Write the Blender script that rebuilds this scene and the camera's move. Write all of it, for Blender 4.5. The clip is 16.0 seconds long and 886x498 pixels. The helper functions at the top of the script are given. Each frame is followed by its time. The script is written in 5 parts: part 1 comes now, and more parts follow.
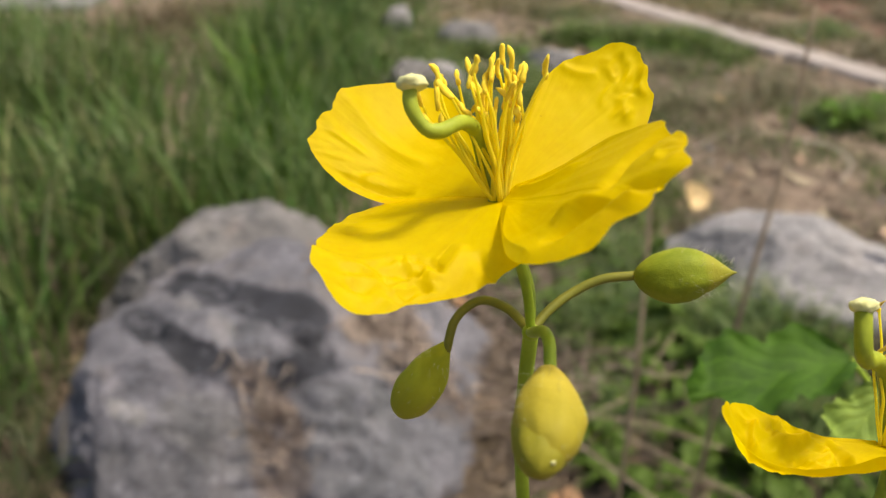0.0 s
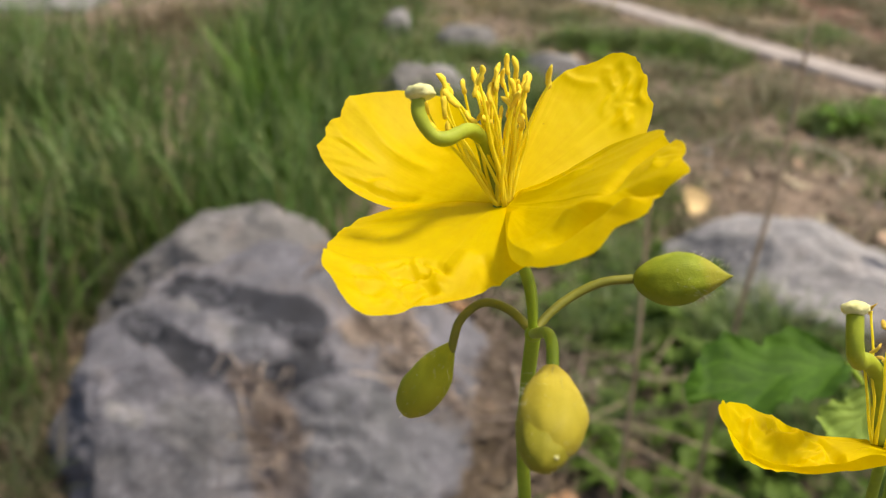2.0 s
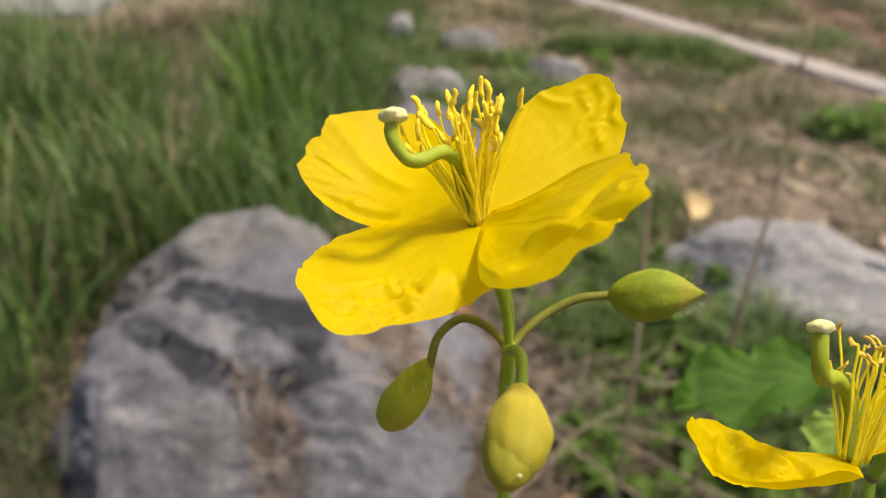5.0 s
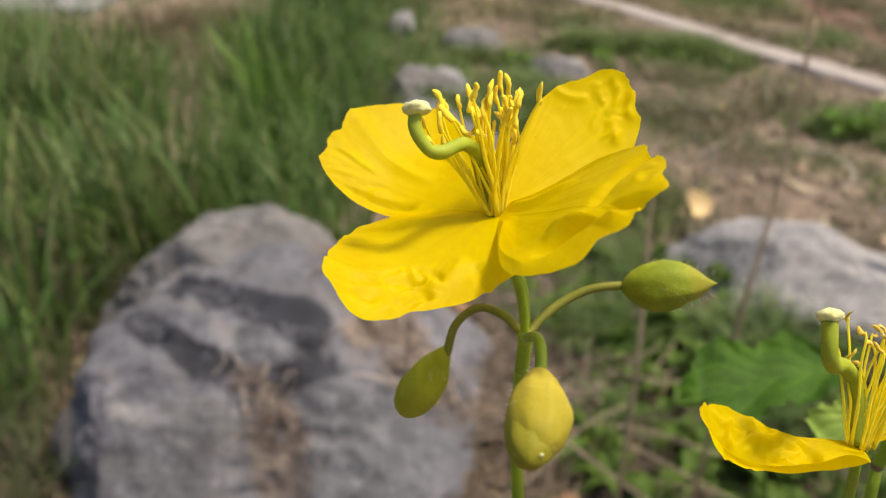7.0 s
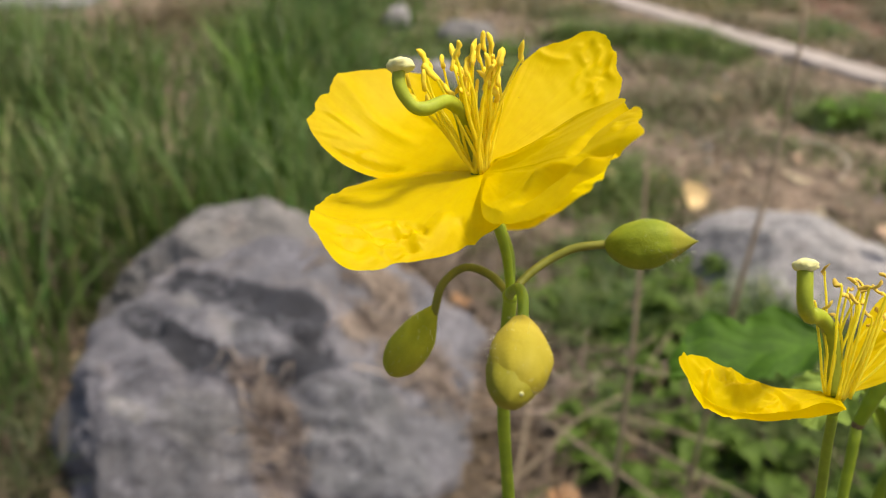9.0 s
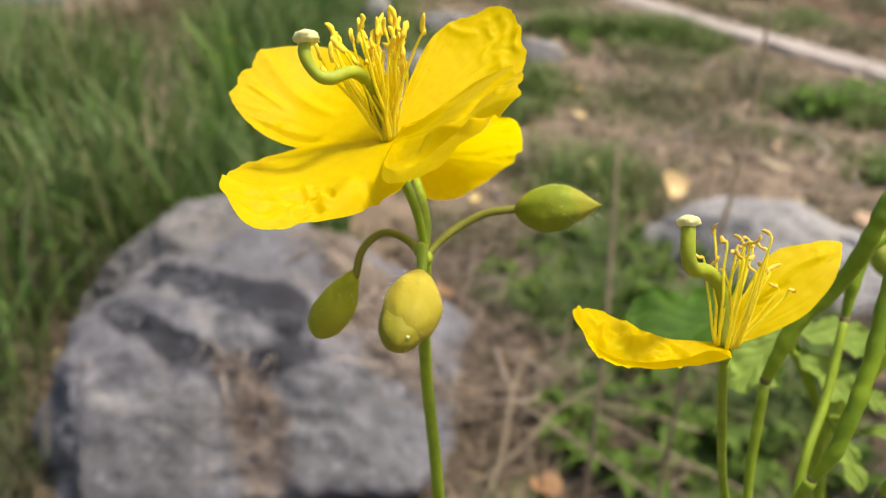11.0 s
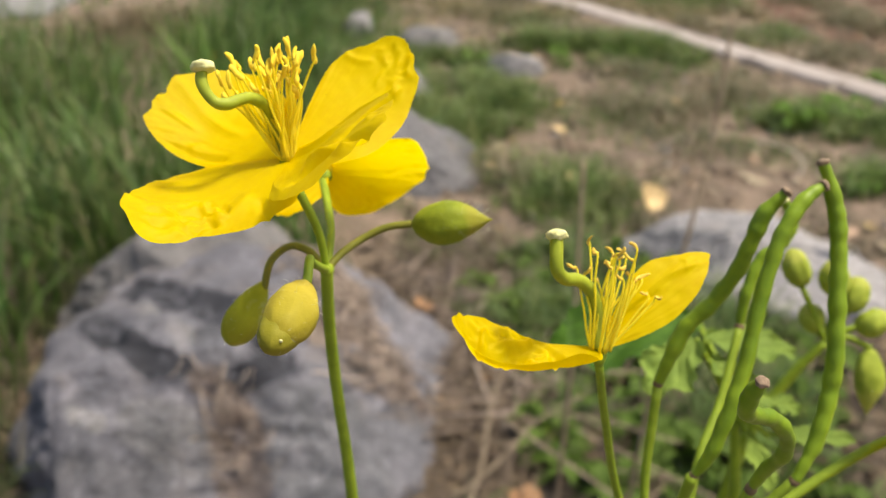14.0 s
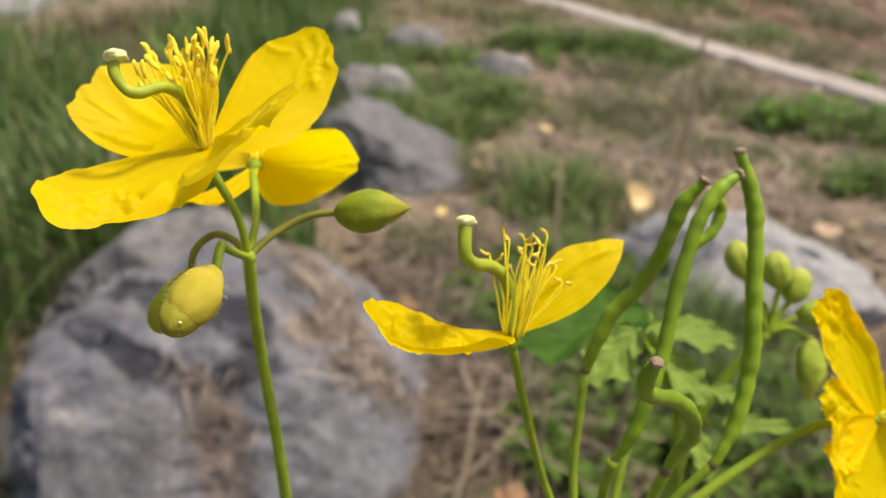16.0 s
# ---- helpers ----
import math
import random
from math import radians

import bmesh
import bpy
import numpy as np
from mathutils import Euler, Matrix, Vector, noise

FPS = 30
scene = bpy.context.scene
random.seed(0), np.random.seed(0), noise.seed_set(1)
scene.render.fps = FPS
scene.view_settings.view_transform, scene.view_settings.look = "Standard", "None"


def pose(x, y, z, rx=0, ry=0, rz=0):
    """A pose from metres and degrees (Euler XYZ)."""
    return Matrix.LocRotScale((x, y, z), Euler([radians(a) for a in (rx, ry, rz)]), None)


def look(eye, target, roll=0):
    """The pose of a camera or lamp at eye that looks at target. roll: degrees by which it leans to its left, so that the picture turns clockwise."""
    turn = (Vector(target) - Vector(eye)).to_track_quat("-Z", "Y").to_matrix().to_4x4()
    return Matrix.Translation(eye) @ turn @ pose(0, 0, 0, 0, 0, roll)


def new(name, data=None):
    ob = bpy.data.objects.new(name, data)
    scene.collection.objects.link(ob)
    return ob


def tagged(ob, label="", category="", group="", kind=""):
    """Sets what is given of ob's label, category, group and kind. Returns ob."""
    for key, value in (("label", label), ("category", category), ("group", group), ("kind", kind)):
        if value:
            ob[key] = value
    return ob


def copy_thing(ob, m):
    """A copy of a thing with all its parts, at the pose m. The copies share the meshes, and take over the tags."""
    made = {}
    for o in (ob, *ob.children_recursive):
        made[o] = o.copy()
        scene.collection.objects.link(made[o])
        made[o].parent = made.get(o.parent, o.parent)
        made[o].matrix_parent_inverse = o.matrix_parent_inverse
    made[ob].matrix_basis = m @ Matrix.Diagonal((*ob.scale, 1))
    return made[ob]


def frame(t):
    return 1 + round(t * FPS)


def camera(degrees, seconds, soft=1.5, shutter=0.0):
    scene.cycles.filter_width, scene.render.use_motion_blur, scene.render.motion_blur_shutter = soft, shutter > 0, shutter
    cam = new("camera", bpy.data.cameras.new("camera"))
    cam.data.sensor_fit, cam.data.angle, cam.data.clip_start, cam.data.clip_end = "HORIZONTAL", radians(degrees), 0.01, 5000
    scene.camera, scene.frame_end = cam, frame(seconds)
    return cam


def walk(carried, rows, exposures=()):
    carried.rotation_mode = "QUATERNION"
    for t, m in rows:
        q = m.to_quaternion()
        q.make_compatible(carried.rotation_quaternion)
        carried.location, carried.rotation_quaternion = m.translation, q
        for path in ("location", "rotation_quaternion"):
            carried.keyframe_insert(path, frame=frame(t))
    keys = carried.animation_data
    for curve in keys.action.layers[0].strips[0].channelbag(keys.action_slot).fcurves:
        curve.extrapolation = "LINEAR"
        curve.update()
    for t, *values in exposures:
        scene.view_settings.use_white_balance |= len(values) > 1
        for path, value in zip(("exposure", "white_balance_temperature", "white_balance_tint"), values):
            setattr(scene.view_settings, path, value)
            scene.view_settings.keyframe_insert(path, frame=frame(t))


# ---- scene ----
cam = camera(53.0, 16.0, soft=1.2)
cam.data.dof.use_dof = True
cam.data.dof.focus_distance = 0.074
cam.data.dof.aperture_fstop = 41.0
PATH = [
    (0.0, 0.0, 0.0, 1.0, 64.0, -0.0, 0.0),
    (0.5, -0.00127, -0.0017, 1.00016, 64.042, -0.118, -0.024),
    (1.0, -0.00091, -0.00131, 1.00062, 64.064, -0.101, -0.04),
    (1.5, -0.0015, -0.00096, 1.00083, 64.154, -0.332, 0.036),
    (2.0, -0.00061, -0.00206, 1.00101, 64.217, -0.215, -0.013),
    (2.5, 0.00067, -0.0014, 1.00064, 64.279, -0.084, -0.064),
    (3.0, 0.00156, -0.00206, 1.00132, 64.318, -0.083, -0.044),
    (3.5, 0.00158, -0.00286, 1.00145, 64.408, -0.063, -0.064),
    (4.0, 0.00193, -0.00266, 1.00261, 64.463, -0.103, 0.047),
    (6.5, 0.00066, -0.00396, 1.00281, 64.405, -0.166, 0.265),
    (7, 9e-05, -0.00496, 1.00296, 64.339, -0.325, 0.314),
    (7.5, -0.00063, -0.00651, 1.00258, 64.292, -0.27, 0.223),
    (8, 0.0, -0.00737, 1.00236, 64.211, -0.229, 0.198),
    (8.5, 0.00021, -0.00744, 1.00113, 64.112, -0.162, 0.146),
    (11.0, 0.00781, -0.01324, 1.00039, 63.459, 0.115, -1.202),
    (11.5, 0.00814, -0.01545, 1.00163, 63.603, -0.011, -1.364),
    (12.0, 0.00684, -0.01852, 1.00291, 63.849, -0.235, -1.409),
    (12.5, 0.00644, -0.01968, 1.00241, 64.077, -0.421, -1.516),
    (13.0, 0.01004, -0.0196, 1.00256, 64.148, -0.167, -1.808),
    (13.5, 0.01209, -0.02105, 1.00336, 64.268, -0.354, -1.934),
    (14.0, 0.01661, -0.01945, 1.00314, 64.345, -0.156, -2.238),
    (14.5, 0.01787, -0.02055, 1.0031, 64.432, -0.391, -2.393),
    (15.0, 0.01838, -0.02146, 1.00346, 64.43, -0.305, -2.558),
    (15.5, 0.02204, -0.02071, 1.00312, 64.406, -0.336, -2.687),
    (16.0, 0.02401, -0.02185, 1.00268, 64.351, -0.343, -2.92),
]
walk(cam, [(t, pose(*row)) for t, *row in PATH], exposures=[(0.0, 0.45, 6980, 8), (8.5, 0.44, 6980, 8), (11.0, 0.64, 6930, 7), (14.0, 0.59, 6930, 7), (16.0, 0.53, 6930, 7)])

# ---- world and sun ----
world = bpy.data.worlds.new("sky")
scene.world = world
world.use_nodes = True
wn = world.node_tree
wn.nodes.clear()
w_out = wn.nodes.new("ShaderNodeOutputWorld")
w_bg = wn.nodes.new("ShaderNodeBackground")
w_sky = wn.nodes.new("ShaderNodeTexSky")
w_sky.sky_type = "NISHITA"
w_sky.sun_disc = False
w_sky.sun_elevation = radians(65)
w_sky.sun_rotation = radians(88)
w_sky.air_density, w_sky.dust_density = 1.0, 4.0
w_bg.inputs["Strength"].default_value = 0.118
wn.links.new(w_sky.outputs[0], w_bg.inputs["Color"])
wn.links.new(w_bg.outputs[0], w_out.inputs["Surface"])

sun = new("sun", bpy.data.lights.new("sun", "SUN"))
sun.data.energy = 3.5
sun.data.angle = radians(10)
sun.data.color = (1.0, 0.92, 0.78)
sun.matrix_world = look((1.55, 0.05, 3.4), (0, 0, 0))


# ---- materials ----
def material(name, rough=0.6):
    m = bpy.data.materials.new(name)
    m.use_nodes = True
    nt = m.node_tree
    b = nt.nodes["Principled BSDF"]
    b.inputs["Roughness"].default_value = rough
    return m, nt, b


def node(nt, kind, **values):
    n = nt.nodes.new(kind)
    for k, v in values.items():
        n.inputs[k.replace("_", " ")].default_value = v
    return n


def noise_tex(nt, coord, scale, detail=4.0, rough=0.6, distortion=0.0):
    n = node(nt, "ShaderNodeTexNoise", Scale=scale, Detail=detail, Roughness=rough, Distortion=distortion)
    nt.links.new(coord, n.inputs["Vector"])
    return n.outputs["Fac"]


def ramp(nt, fac, stops):
    r = nt.nodes.new("ShaderNodeValToRGB")
    els = r.color_ramp.elements
    while len(els) < len(stops):
        els.new(0.5)
    for e, (p, c) in zip(els, stops):
        e.position, e.color = p, (*c, 1)
    nt.links.new(fac, r.inputs["Fac"])
    return r.outputs["Color"]


def mix(nt, fac, a, b, mode="MIX"):
    m = nt.nodes.new("ShaderNodeMix")
    m.data_type, m.blend_type = "RGBA", mode
    for sock, v in ((m.inputs["Factor"], fac), (m.inputs["A"], a), (m.inputs["B"], b)):
        if isinstance(v, (int, float)):
            sock.default_value = v
        elif isinstance(v, tuple):
            sock.default_value = (*v, 1)
        else:
            nt.links.new(v, sock)
    return m.outputs["Result"]


def bump(nt, b, height, strength, distance):
    n = node(nt, "ShaderNodeBump", Strength=strength, Distance=distance)
    nt.links.new(height, n.inputs["Height"])
    nt.links.new(n.outputs["Normal"], b.inputs["Normal"])
    return n


def coords(nt, kind="Object"):
    return nt.nodes.new("ShaderNodeTexCoord").outputs[kind]


def translucent(m, nt, b, colour, share):
    """Lets a thin leaf or petal pass on part of the light that falls on its far side."""
    tr = nt.nodes.new("ShaderNodeBsdfTranslucent")
    mx = nt.nodes.new("ShaderNodeMixShader")
    mx.inputs[0].default_value = share
    if isinstance(colour, tuple):
        tr.inputs["Color"].default_value = (*colour, 1)
    else:
        nt.links.new(colour, tr.inputs["Color"])
    out = nt.nodes["Material Output"]
    nt.links.new(b.outputs[0], mx.inputs[1])
    nt.links.new(tr.outputs[0], mx.inputs[2])
    nt.links.new(mx.outputs[0], out.inputs["Surface"])


def petal_material():
    m, nt, b = material("petal_yellow", 0.5)
    uv = coords(nt, "UV")
    ob = coords(nt)

    def streaks(along, across, detail):
        st = node(nt, "ShaderNodeMapping", Scale=(along, across, 1.0))
        nt.links.new(uv, st.inputs["Vector"])
        return noise_tex(nt, st.outputs[0], 1.0, detail)

    # fine veins that run from the claw to the rim, broader streaks between them
    vein, streak = streaks(2.5, 95.0, 3.0), streaks(1.6, 22.0, 4.0)
    patch = noise_tex(nt, ob, 160.0, 3.0)
    base = ramp(nt, mix(nt, 0.5, patch, noise_tex(nt, ob, 1300.0, 3.0)), [(0.36, (0.81, 0.58, 0.002)), (0.52, (0.86, 0.65, 0.003)), (0.70, (0.88, 0.69, 0.006))])
    lined = mix(nt, 0.07, base, ramp(nt, vein, [(0.35, (0.74, 0.44, 0.002)), (0.65, (0.98, 0.74, 0.02))]))
    lined = mix(nt, 0.14, lined, ramp(nt, streak, [(0.35, (0.80, 0.50, 0.002)), (0.65, (1.0, 0.82, 0.01))]))
    speck = ramp(nt, noise_tex(nt, ob, 900.0, 2.0), [(0.77, (0, 0, 0)), (0.80, (1, 1, 1))])
    col = mix(nt, speck, lined, (0.55, 0.30, 0.01))
    nt.links.new(col, b.inputs["Base Color"])
    crinkle = mix(nt, 0.6, vein, noise_tex(nt, ob, 420.0, 4.0, 0.6, 0.6))
    bump(nt, b, crinkle, 0.34, 0.0003)
    b.inputs["Specular IOR Level"].default_value = 0.13
    translucent(m, nt, b, mix(nt, 0.5, col, (0.90, 0.71, 0.006)), 0.56)
    return m


def green_material(name, dark, light, rough=0.5, scale=300.0, share=0.0, fuzz=0.3):
    m, nt, b = material(name, rough)
    ob = coords(nt)
    a = noise_tex(nt, ob, scale, 4.0)
    c = noise_tex(nt, ob, scale * 0.22, 2.0)
    col = ramp(nt, mix(nt, 0.45, a, c), [(0.32, dark), (0.68, light)])
    nt.links.new(col, b.inputs["Base Color"])
    bump(nt, b, a, fuzz, 0.0003)
    b.inputs["Specular IOR Level"].default_value = 0.3
    b.inputs["Subsurface Weight"].default_value = 0.12
    b.inputs["Subsurface Radius"].default_value = (0.0012, 0.0012, 0.0004)
    if share:
        translucent(m, nt, b, mix(nt, 0.5, col, light), share)
    return m


def bud_material(name, dark, light, tip, start):
    """Sepals: mottled, faintly ribbed lengthwise, turning to another colour towards the tip."""
    m, nt, b = material(name, 0.66)
    uv, ob = coords(nt, "UV"), coords(nt)
    a = noise_tex(nt, ob, 420.0, 5.0, 0.65)
    st = node(nt, "ShaderNodeMapping", Scale=(1.0, 8.0, 1.0))
    nt.links.new(uv, st.inputs["Vector"])
    rib = noise_tex(nt, st.outputs[0], 1.0, 3.0)
    blot = noise_tex(nt, ob, 190.0, 3.0, 0.6, 0.8)
    col = ramp(nt, mix(nt, 0.55, a, blot), [(0.32, dark), (0.66, light)])
    sep = nt.nodes.new("ShaderNodeSeparateXYZ")
    nt.links.new(uv, sep.inputs[0])
    along = nt.nodes.new("ShaderNodeMath")
    along.operation = "MULTIPLY_ADD"
    nt.links.new(blot, along.inputs[0])
    along.inputs[1].default_value = 0.5
    nt.links.new(sep.outputs[0], along.inputs[2])
    col = mix(nt, ramp(nt, along.outputs[0], [(start + 0.25, (0, 0, 0)), (start + 0.75, (0.85, 0.85, 0.85))]), col, tip)
    col = mix(nt, 0.06, col, ramp(nt, rib, [(0.35, tuple(0.6 * v for v in dark)), (0.65, light)]))
    nt.links.new(col, b.inputs["Base Color"])
    bump(nt, b, mix(nt, 0.88, rib, a), 0.6, 0.0003)
    b.inputs["Specular IOR Level"].default_value = 0.22
    b.inputs["Subsurface Weight"].default_value = 0.15
    b.inputs["Subsurface Radius"].default_value = (0.0012, 0.0012, 0.0004)
    return m


def plain_material(name, dark, light, rough=0.7, scale=200.0, depth=0.0003):
    m, nt, b = material(name, rough)
    a = noise_tex(nt, coords(nt), scale, 5.0)
    nt.links.new(ramp(nt, a, [(0.3, dark), (0.7, light)]), b.inputs["Base Color"])
    bump(nt, b, a, 0.5, depth)
    return m


def island_material(name, stops, rough=0.6, share=0.3, drift=None):
    """Colour changes from blade to blade; drift: (colour, colour) of whole patches of the meadow, lush and faded."""
    m, nt, b = material(name, rough)
    geo = nt.nodes.new("ShaderNodeNewGeometry")
    col = ramp(nt, geo.outputs["Random Per Island"], stops)
    if drift:
        wide = noise_tex(nt, coords(nt), 3.4, 3.0, 0.55)
        col = mix(nt, ramp(nt, wide, [(0.52, (0, 0, 0)), (0.66, (0.75, 0.75, 0.75))]), col, drift[0])
        col = mix(nt, ramp(nt, wide, [(0.34, (0.7, 0.7, 0.7)), (0.46, (0, 0, 0))]), col, drift[1])
    along = noise_tex(nt, coords(nt), 14.0, 3.0)
    col = mix(nt, ramp(nt, along, [(0.35, (0, 0, 0)), (0.75, (0.5, 0.5, 0.5))]), col, stops[-1][1])
    nt.links.new(col, b.inputs["Base Color"])
    if share:
        translucent(m, nt, b, col, share)
    return m


def maths(nt, kind, *values):
    n = nt.nodes.new("ShaderNodeMath")
    n.operation = kind
    for sock, v in zip(n.inputs, values):
        if isinstance(v, (int, float)):
            sock.default_value = v
        else:
            nt.links.new(v, sock)
    return n.outputs[0]


def leaf_material(name, dark, light):
    """A leaf with a midrib and side veins that leave it at a slant."""
    m, nt, b = material(name, 0.7)
    b.inputs["Specular IOR Level"].default_value = 0.25
    uv = coords(nt, "UV")
    ob = coords(nt)
    sep = nt.nodes.new("ShaderNodeSeparateXYZ")
    nt.links.new(uv, sep.inputs[0])
    off = maths(nt, "ABSOLUTE", maths(nt, "SUBTRACT", sep.outputs[1], 0.5))
    a = noise_tex(nt, ob, 130.0, 4.0)
    slant = maths(nt, "MULTIPLY_ADD", off, -4.0, maths(nt, "MULTIPLY_ADD", sep.outputs[0], 4.5, maths(nt, "MULTIPLY", a, 0.25)))
    side = maths(nt, "PINGPONG", slant, 0.5)
    height = maths(nt, "MINIMUM", side, maths(nt, "MULTIPLY", off, 9.0))
    vein = ramp(nt, height, [(0.0, (1, 1, 1)), (0.06, (0, 0, 0))])
    col = ramp(nt, mix(nt, 0.5, a, noise_tex(nt, ob, 700.0, 3.0)), [(0.34, dark), (0.66, light)])
    col = mix(nt, mix(nt, 0.5, (0.0, 0.0, 0.0), vein), col, tuple(min(1, 1.9 * v) for v in light))
    col = mix(nt, ramp(nt, noise_tex(nt, ob, 45.0, 2.0), [(0.5, (0, 0, 0)), (0.75, (0.5, 0.5, 0.5))]), col, tuple(1.6 * v for v in light))
    nt.links.new(col, b.inputs["Base Color"])
    bump(nt, b, mix(nt, 0.6, height, a), 0.6, 0.0015)
    translucent(m, nt, b, mix(nt, 0.6, col, light), 0.35)
    return m


def rock_material(name, seed, light=(0.27, 0.252, 0.25), dark=(0.085, 0.085, 0.098), blotches=()):
    """Weathered limestone. blotches: pale, dark and earthy patches, painted shade of hollows among them, along short
    lines (end, end, radius, colour, strength) in the stone's own axes.
    """
    m, nt, b = material(name, 0.85)
    ob = coords(nt)
    mp = node(nt, "ShaderNodeMapping", Location=(seed, seed * 0.7, -seed), Scale=(1, 1, 1.3))
    nt.links.new(ob, mp.inputs["Vector"])
    p = mp.outputs[0]
    big = noise_tex(nt, p, 4.0, 6.0, 0.55, 0.7)
    mid = noise_tex(nt, p, 17.0, 6.0, 0.65, 0.3)
    fine = noise_tex(nt, p, 90.0, 6.0, 0.7)
    soft = tuple(0.6 * a + 0.4 * c for a, c in zip(light, dark))
    base = ramp(nt, big, [(0.30, soft), (0.45, light), (0.70, tuple(1.12 * v for v in light))])
    base = mix(nt, ramp(nt, noise_tex(nt, p, 9.0, 5.0, 0.6, 0.5), [(0.55, (0, 0, 0)), (0.72, (0.35, 0.35, 0.35))]), base, (0.22, 0.17, 0.135))
    jitter = node(nt, "ShaderNodeTexNoise", Scale=11.0, Detail=4.0, Roughness=0.6)
    nt.links.new(p, jitter.inputs["Vector"])
    wob = nt.nodes.new("ShaderNodeVectorMath")
    wob.operation = "MULTIPLY_ADD"
    nt.links.new(jitter.outputs["Color"], wob.inputs[0])
    wob.inputs[1].default_value = (0.036, 0.036, 0.036)
    off = nt.nodes.new("ShaderNodeVectorMath")
    off.inputs[1].default_value = (-0.018, -0.018, -0.018)
    nt.links.new(ob, off.inputs[0])
    nt.links.new(off.outputs[0], wob.inputs[2])
    def vec(kind, *values):
        n = nt.nodes.new("ShaderNodeVectorMath")
        n.operation = kind
        for sock, v in zip(n.inputs, values):
            if isinstance(v, tuple):
                sock.default_value = v
            else:
                nt.links.new(v, sock)
        return n

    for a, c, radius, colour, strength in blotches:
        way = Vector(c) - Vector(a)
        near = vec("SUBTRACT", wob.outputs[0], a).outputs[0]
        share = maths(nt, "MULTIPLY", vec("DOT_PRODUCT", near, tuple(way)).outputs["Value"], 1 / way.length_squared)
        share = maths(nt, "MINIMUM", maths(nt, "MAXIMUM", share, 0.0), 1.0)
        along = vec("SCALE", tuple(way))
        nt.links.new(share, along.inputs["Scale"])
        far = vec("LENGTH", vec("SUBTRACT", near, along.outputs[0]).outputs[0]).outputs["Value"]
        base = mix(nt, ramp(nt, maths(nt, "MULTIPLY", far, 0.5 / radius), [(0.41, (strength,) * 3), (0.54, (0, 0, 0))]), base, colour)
    # thin pale veins
    vein = noise_tex(nt, p, 5.0, 5.0, 0.6, 1.2)
    base = mix(nt, ramp(nt, vein, [(0.475, (0, 0, 0)), (0.50, (0.4, 0.4, 0.4)), (0.525, (0, 0, 0))]), base, tuple(2.0 * v for v in light))
    base = mix(nt, 0.48, base, ramp(nt, mid, [(0.3, (0.22, 0.25, 0.25)), (0.7, (0.85, 0.84, 0.83))]), "OVERLAY")
    col = mix(nt, 0.6, base, ramp(nt, fine, [(0.35, (0.25, 0.25, 0.25)), (0.65, (0.8, 0.8, 0.8))]), "OVERLAY")
    nt.links.new(col, b.inputs["Base Color"])
    bump(nt, b, mix(nt, 0.4, mid, fine), 0.8, 0.02)
    return m


def node_scale(nt, value, k):
    n = nt.nodes.new("ShaderNodeMath")
    n.operation = "MULTIPLY"
    nt.links.new(value, n.inputs[0])
    n.inputs[1].default_value = k
    return n.outputs[0]


def soil_material():
    m, nt, b = material("soil", 0.95)
    p = coords(nt)
    big = noise_tex(nt, p, 1.1, 5.0, 0.6, 0.4)
    mid = noise_tex(nt, p, 7.0, 6.0, 0.65)
    fine = noise_tex(nt, p, 55.0, 6.0, 0.7)
    col = ramp(nt, big, [(0.3, (0.108, 0.079, 0.058)), (0.5, (0.20, 0.152, 0.118)), (0.7, (0.29, 0.226, 0.18))])
    col = mix(nt, 0.65, col, ramp(nt, mid, [(0.36, (0.05543, 0.04932, 0.03375)), (0.55, (0.217, 0.1569, 0.1192)), (0.75, (0.3881, 0.2997, 0.2443))]))
    col = mix(nt, 0.3, col, ramp(nt, fine, [(0.35, (0.06659, 0.04437, 0.02808)), (0.7, (0.4662, 0.3457, 0.2537))]))
    # shade under the weeds beside the boulders, put into the soil colour
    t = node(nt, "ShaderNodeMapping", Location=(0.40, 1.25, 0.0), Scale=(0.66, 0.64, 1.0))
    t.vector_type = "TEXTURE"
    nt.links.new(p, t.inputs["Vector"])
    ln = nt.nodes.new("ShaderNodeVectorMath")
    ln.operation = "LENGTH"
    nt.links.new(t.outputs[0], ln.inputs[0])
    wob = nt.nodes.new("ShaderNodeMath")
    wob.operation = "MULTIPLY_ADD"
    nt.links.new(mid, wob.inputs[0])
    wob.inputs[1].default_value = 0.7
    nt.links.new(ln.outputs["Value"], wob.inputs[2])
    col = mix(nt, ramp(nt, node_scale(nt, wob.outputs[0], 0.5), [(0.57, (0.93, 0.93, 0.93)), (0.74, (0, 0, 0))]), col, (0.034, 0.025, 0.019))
    nt.links.new(col, b.inputs["Base Color"])
    bump(nt, b, mix(nt, 0.5, mid, fine), 0.9, 0.03)
    return m


PETAL = petal_material()
STEM = green_material("stem_green", (0.135, 0.20, 0.0087), (0.25, 0.34, 0.0218), 0.6, 500.0)
STEM_BROWN = green_material("pedicel_green_brown", (0.105, 0.115, 0.012), (0.205, 0.205, 0.028), 0.55, 500.0)
POD = green_material("pod_green", (0.092, 0.165, 0.006), (0.24, 0.345, 0.016), 0.48, 260.0)
STYLE = green_material("style_green", (0.20, 0.25, 0.012), (0.36, 0.41, 0.035), 0.55, 600.0)
BUD = bud_material("bud_green", (0.113, 0.157, 0.00696), (0.235, 0.27, 0.0157), (0.261, 0.244, 0.0261), 0.60)
BUD_YELLOW = bud_material("bud_yellow", (0.31, 0.245, 0.018), (0.48, 0.385, 0.055), (0.27, 0.228, 0.016), 0.25)
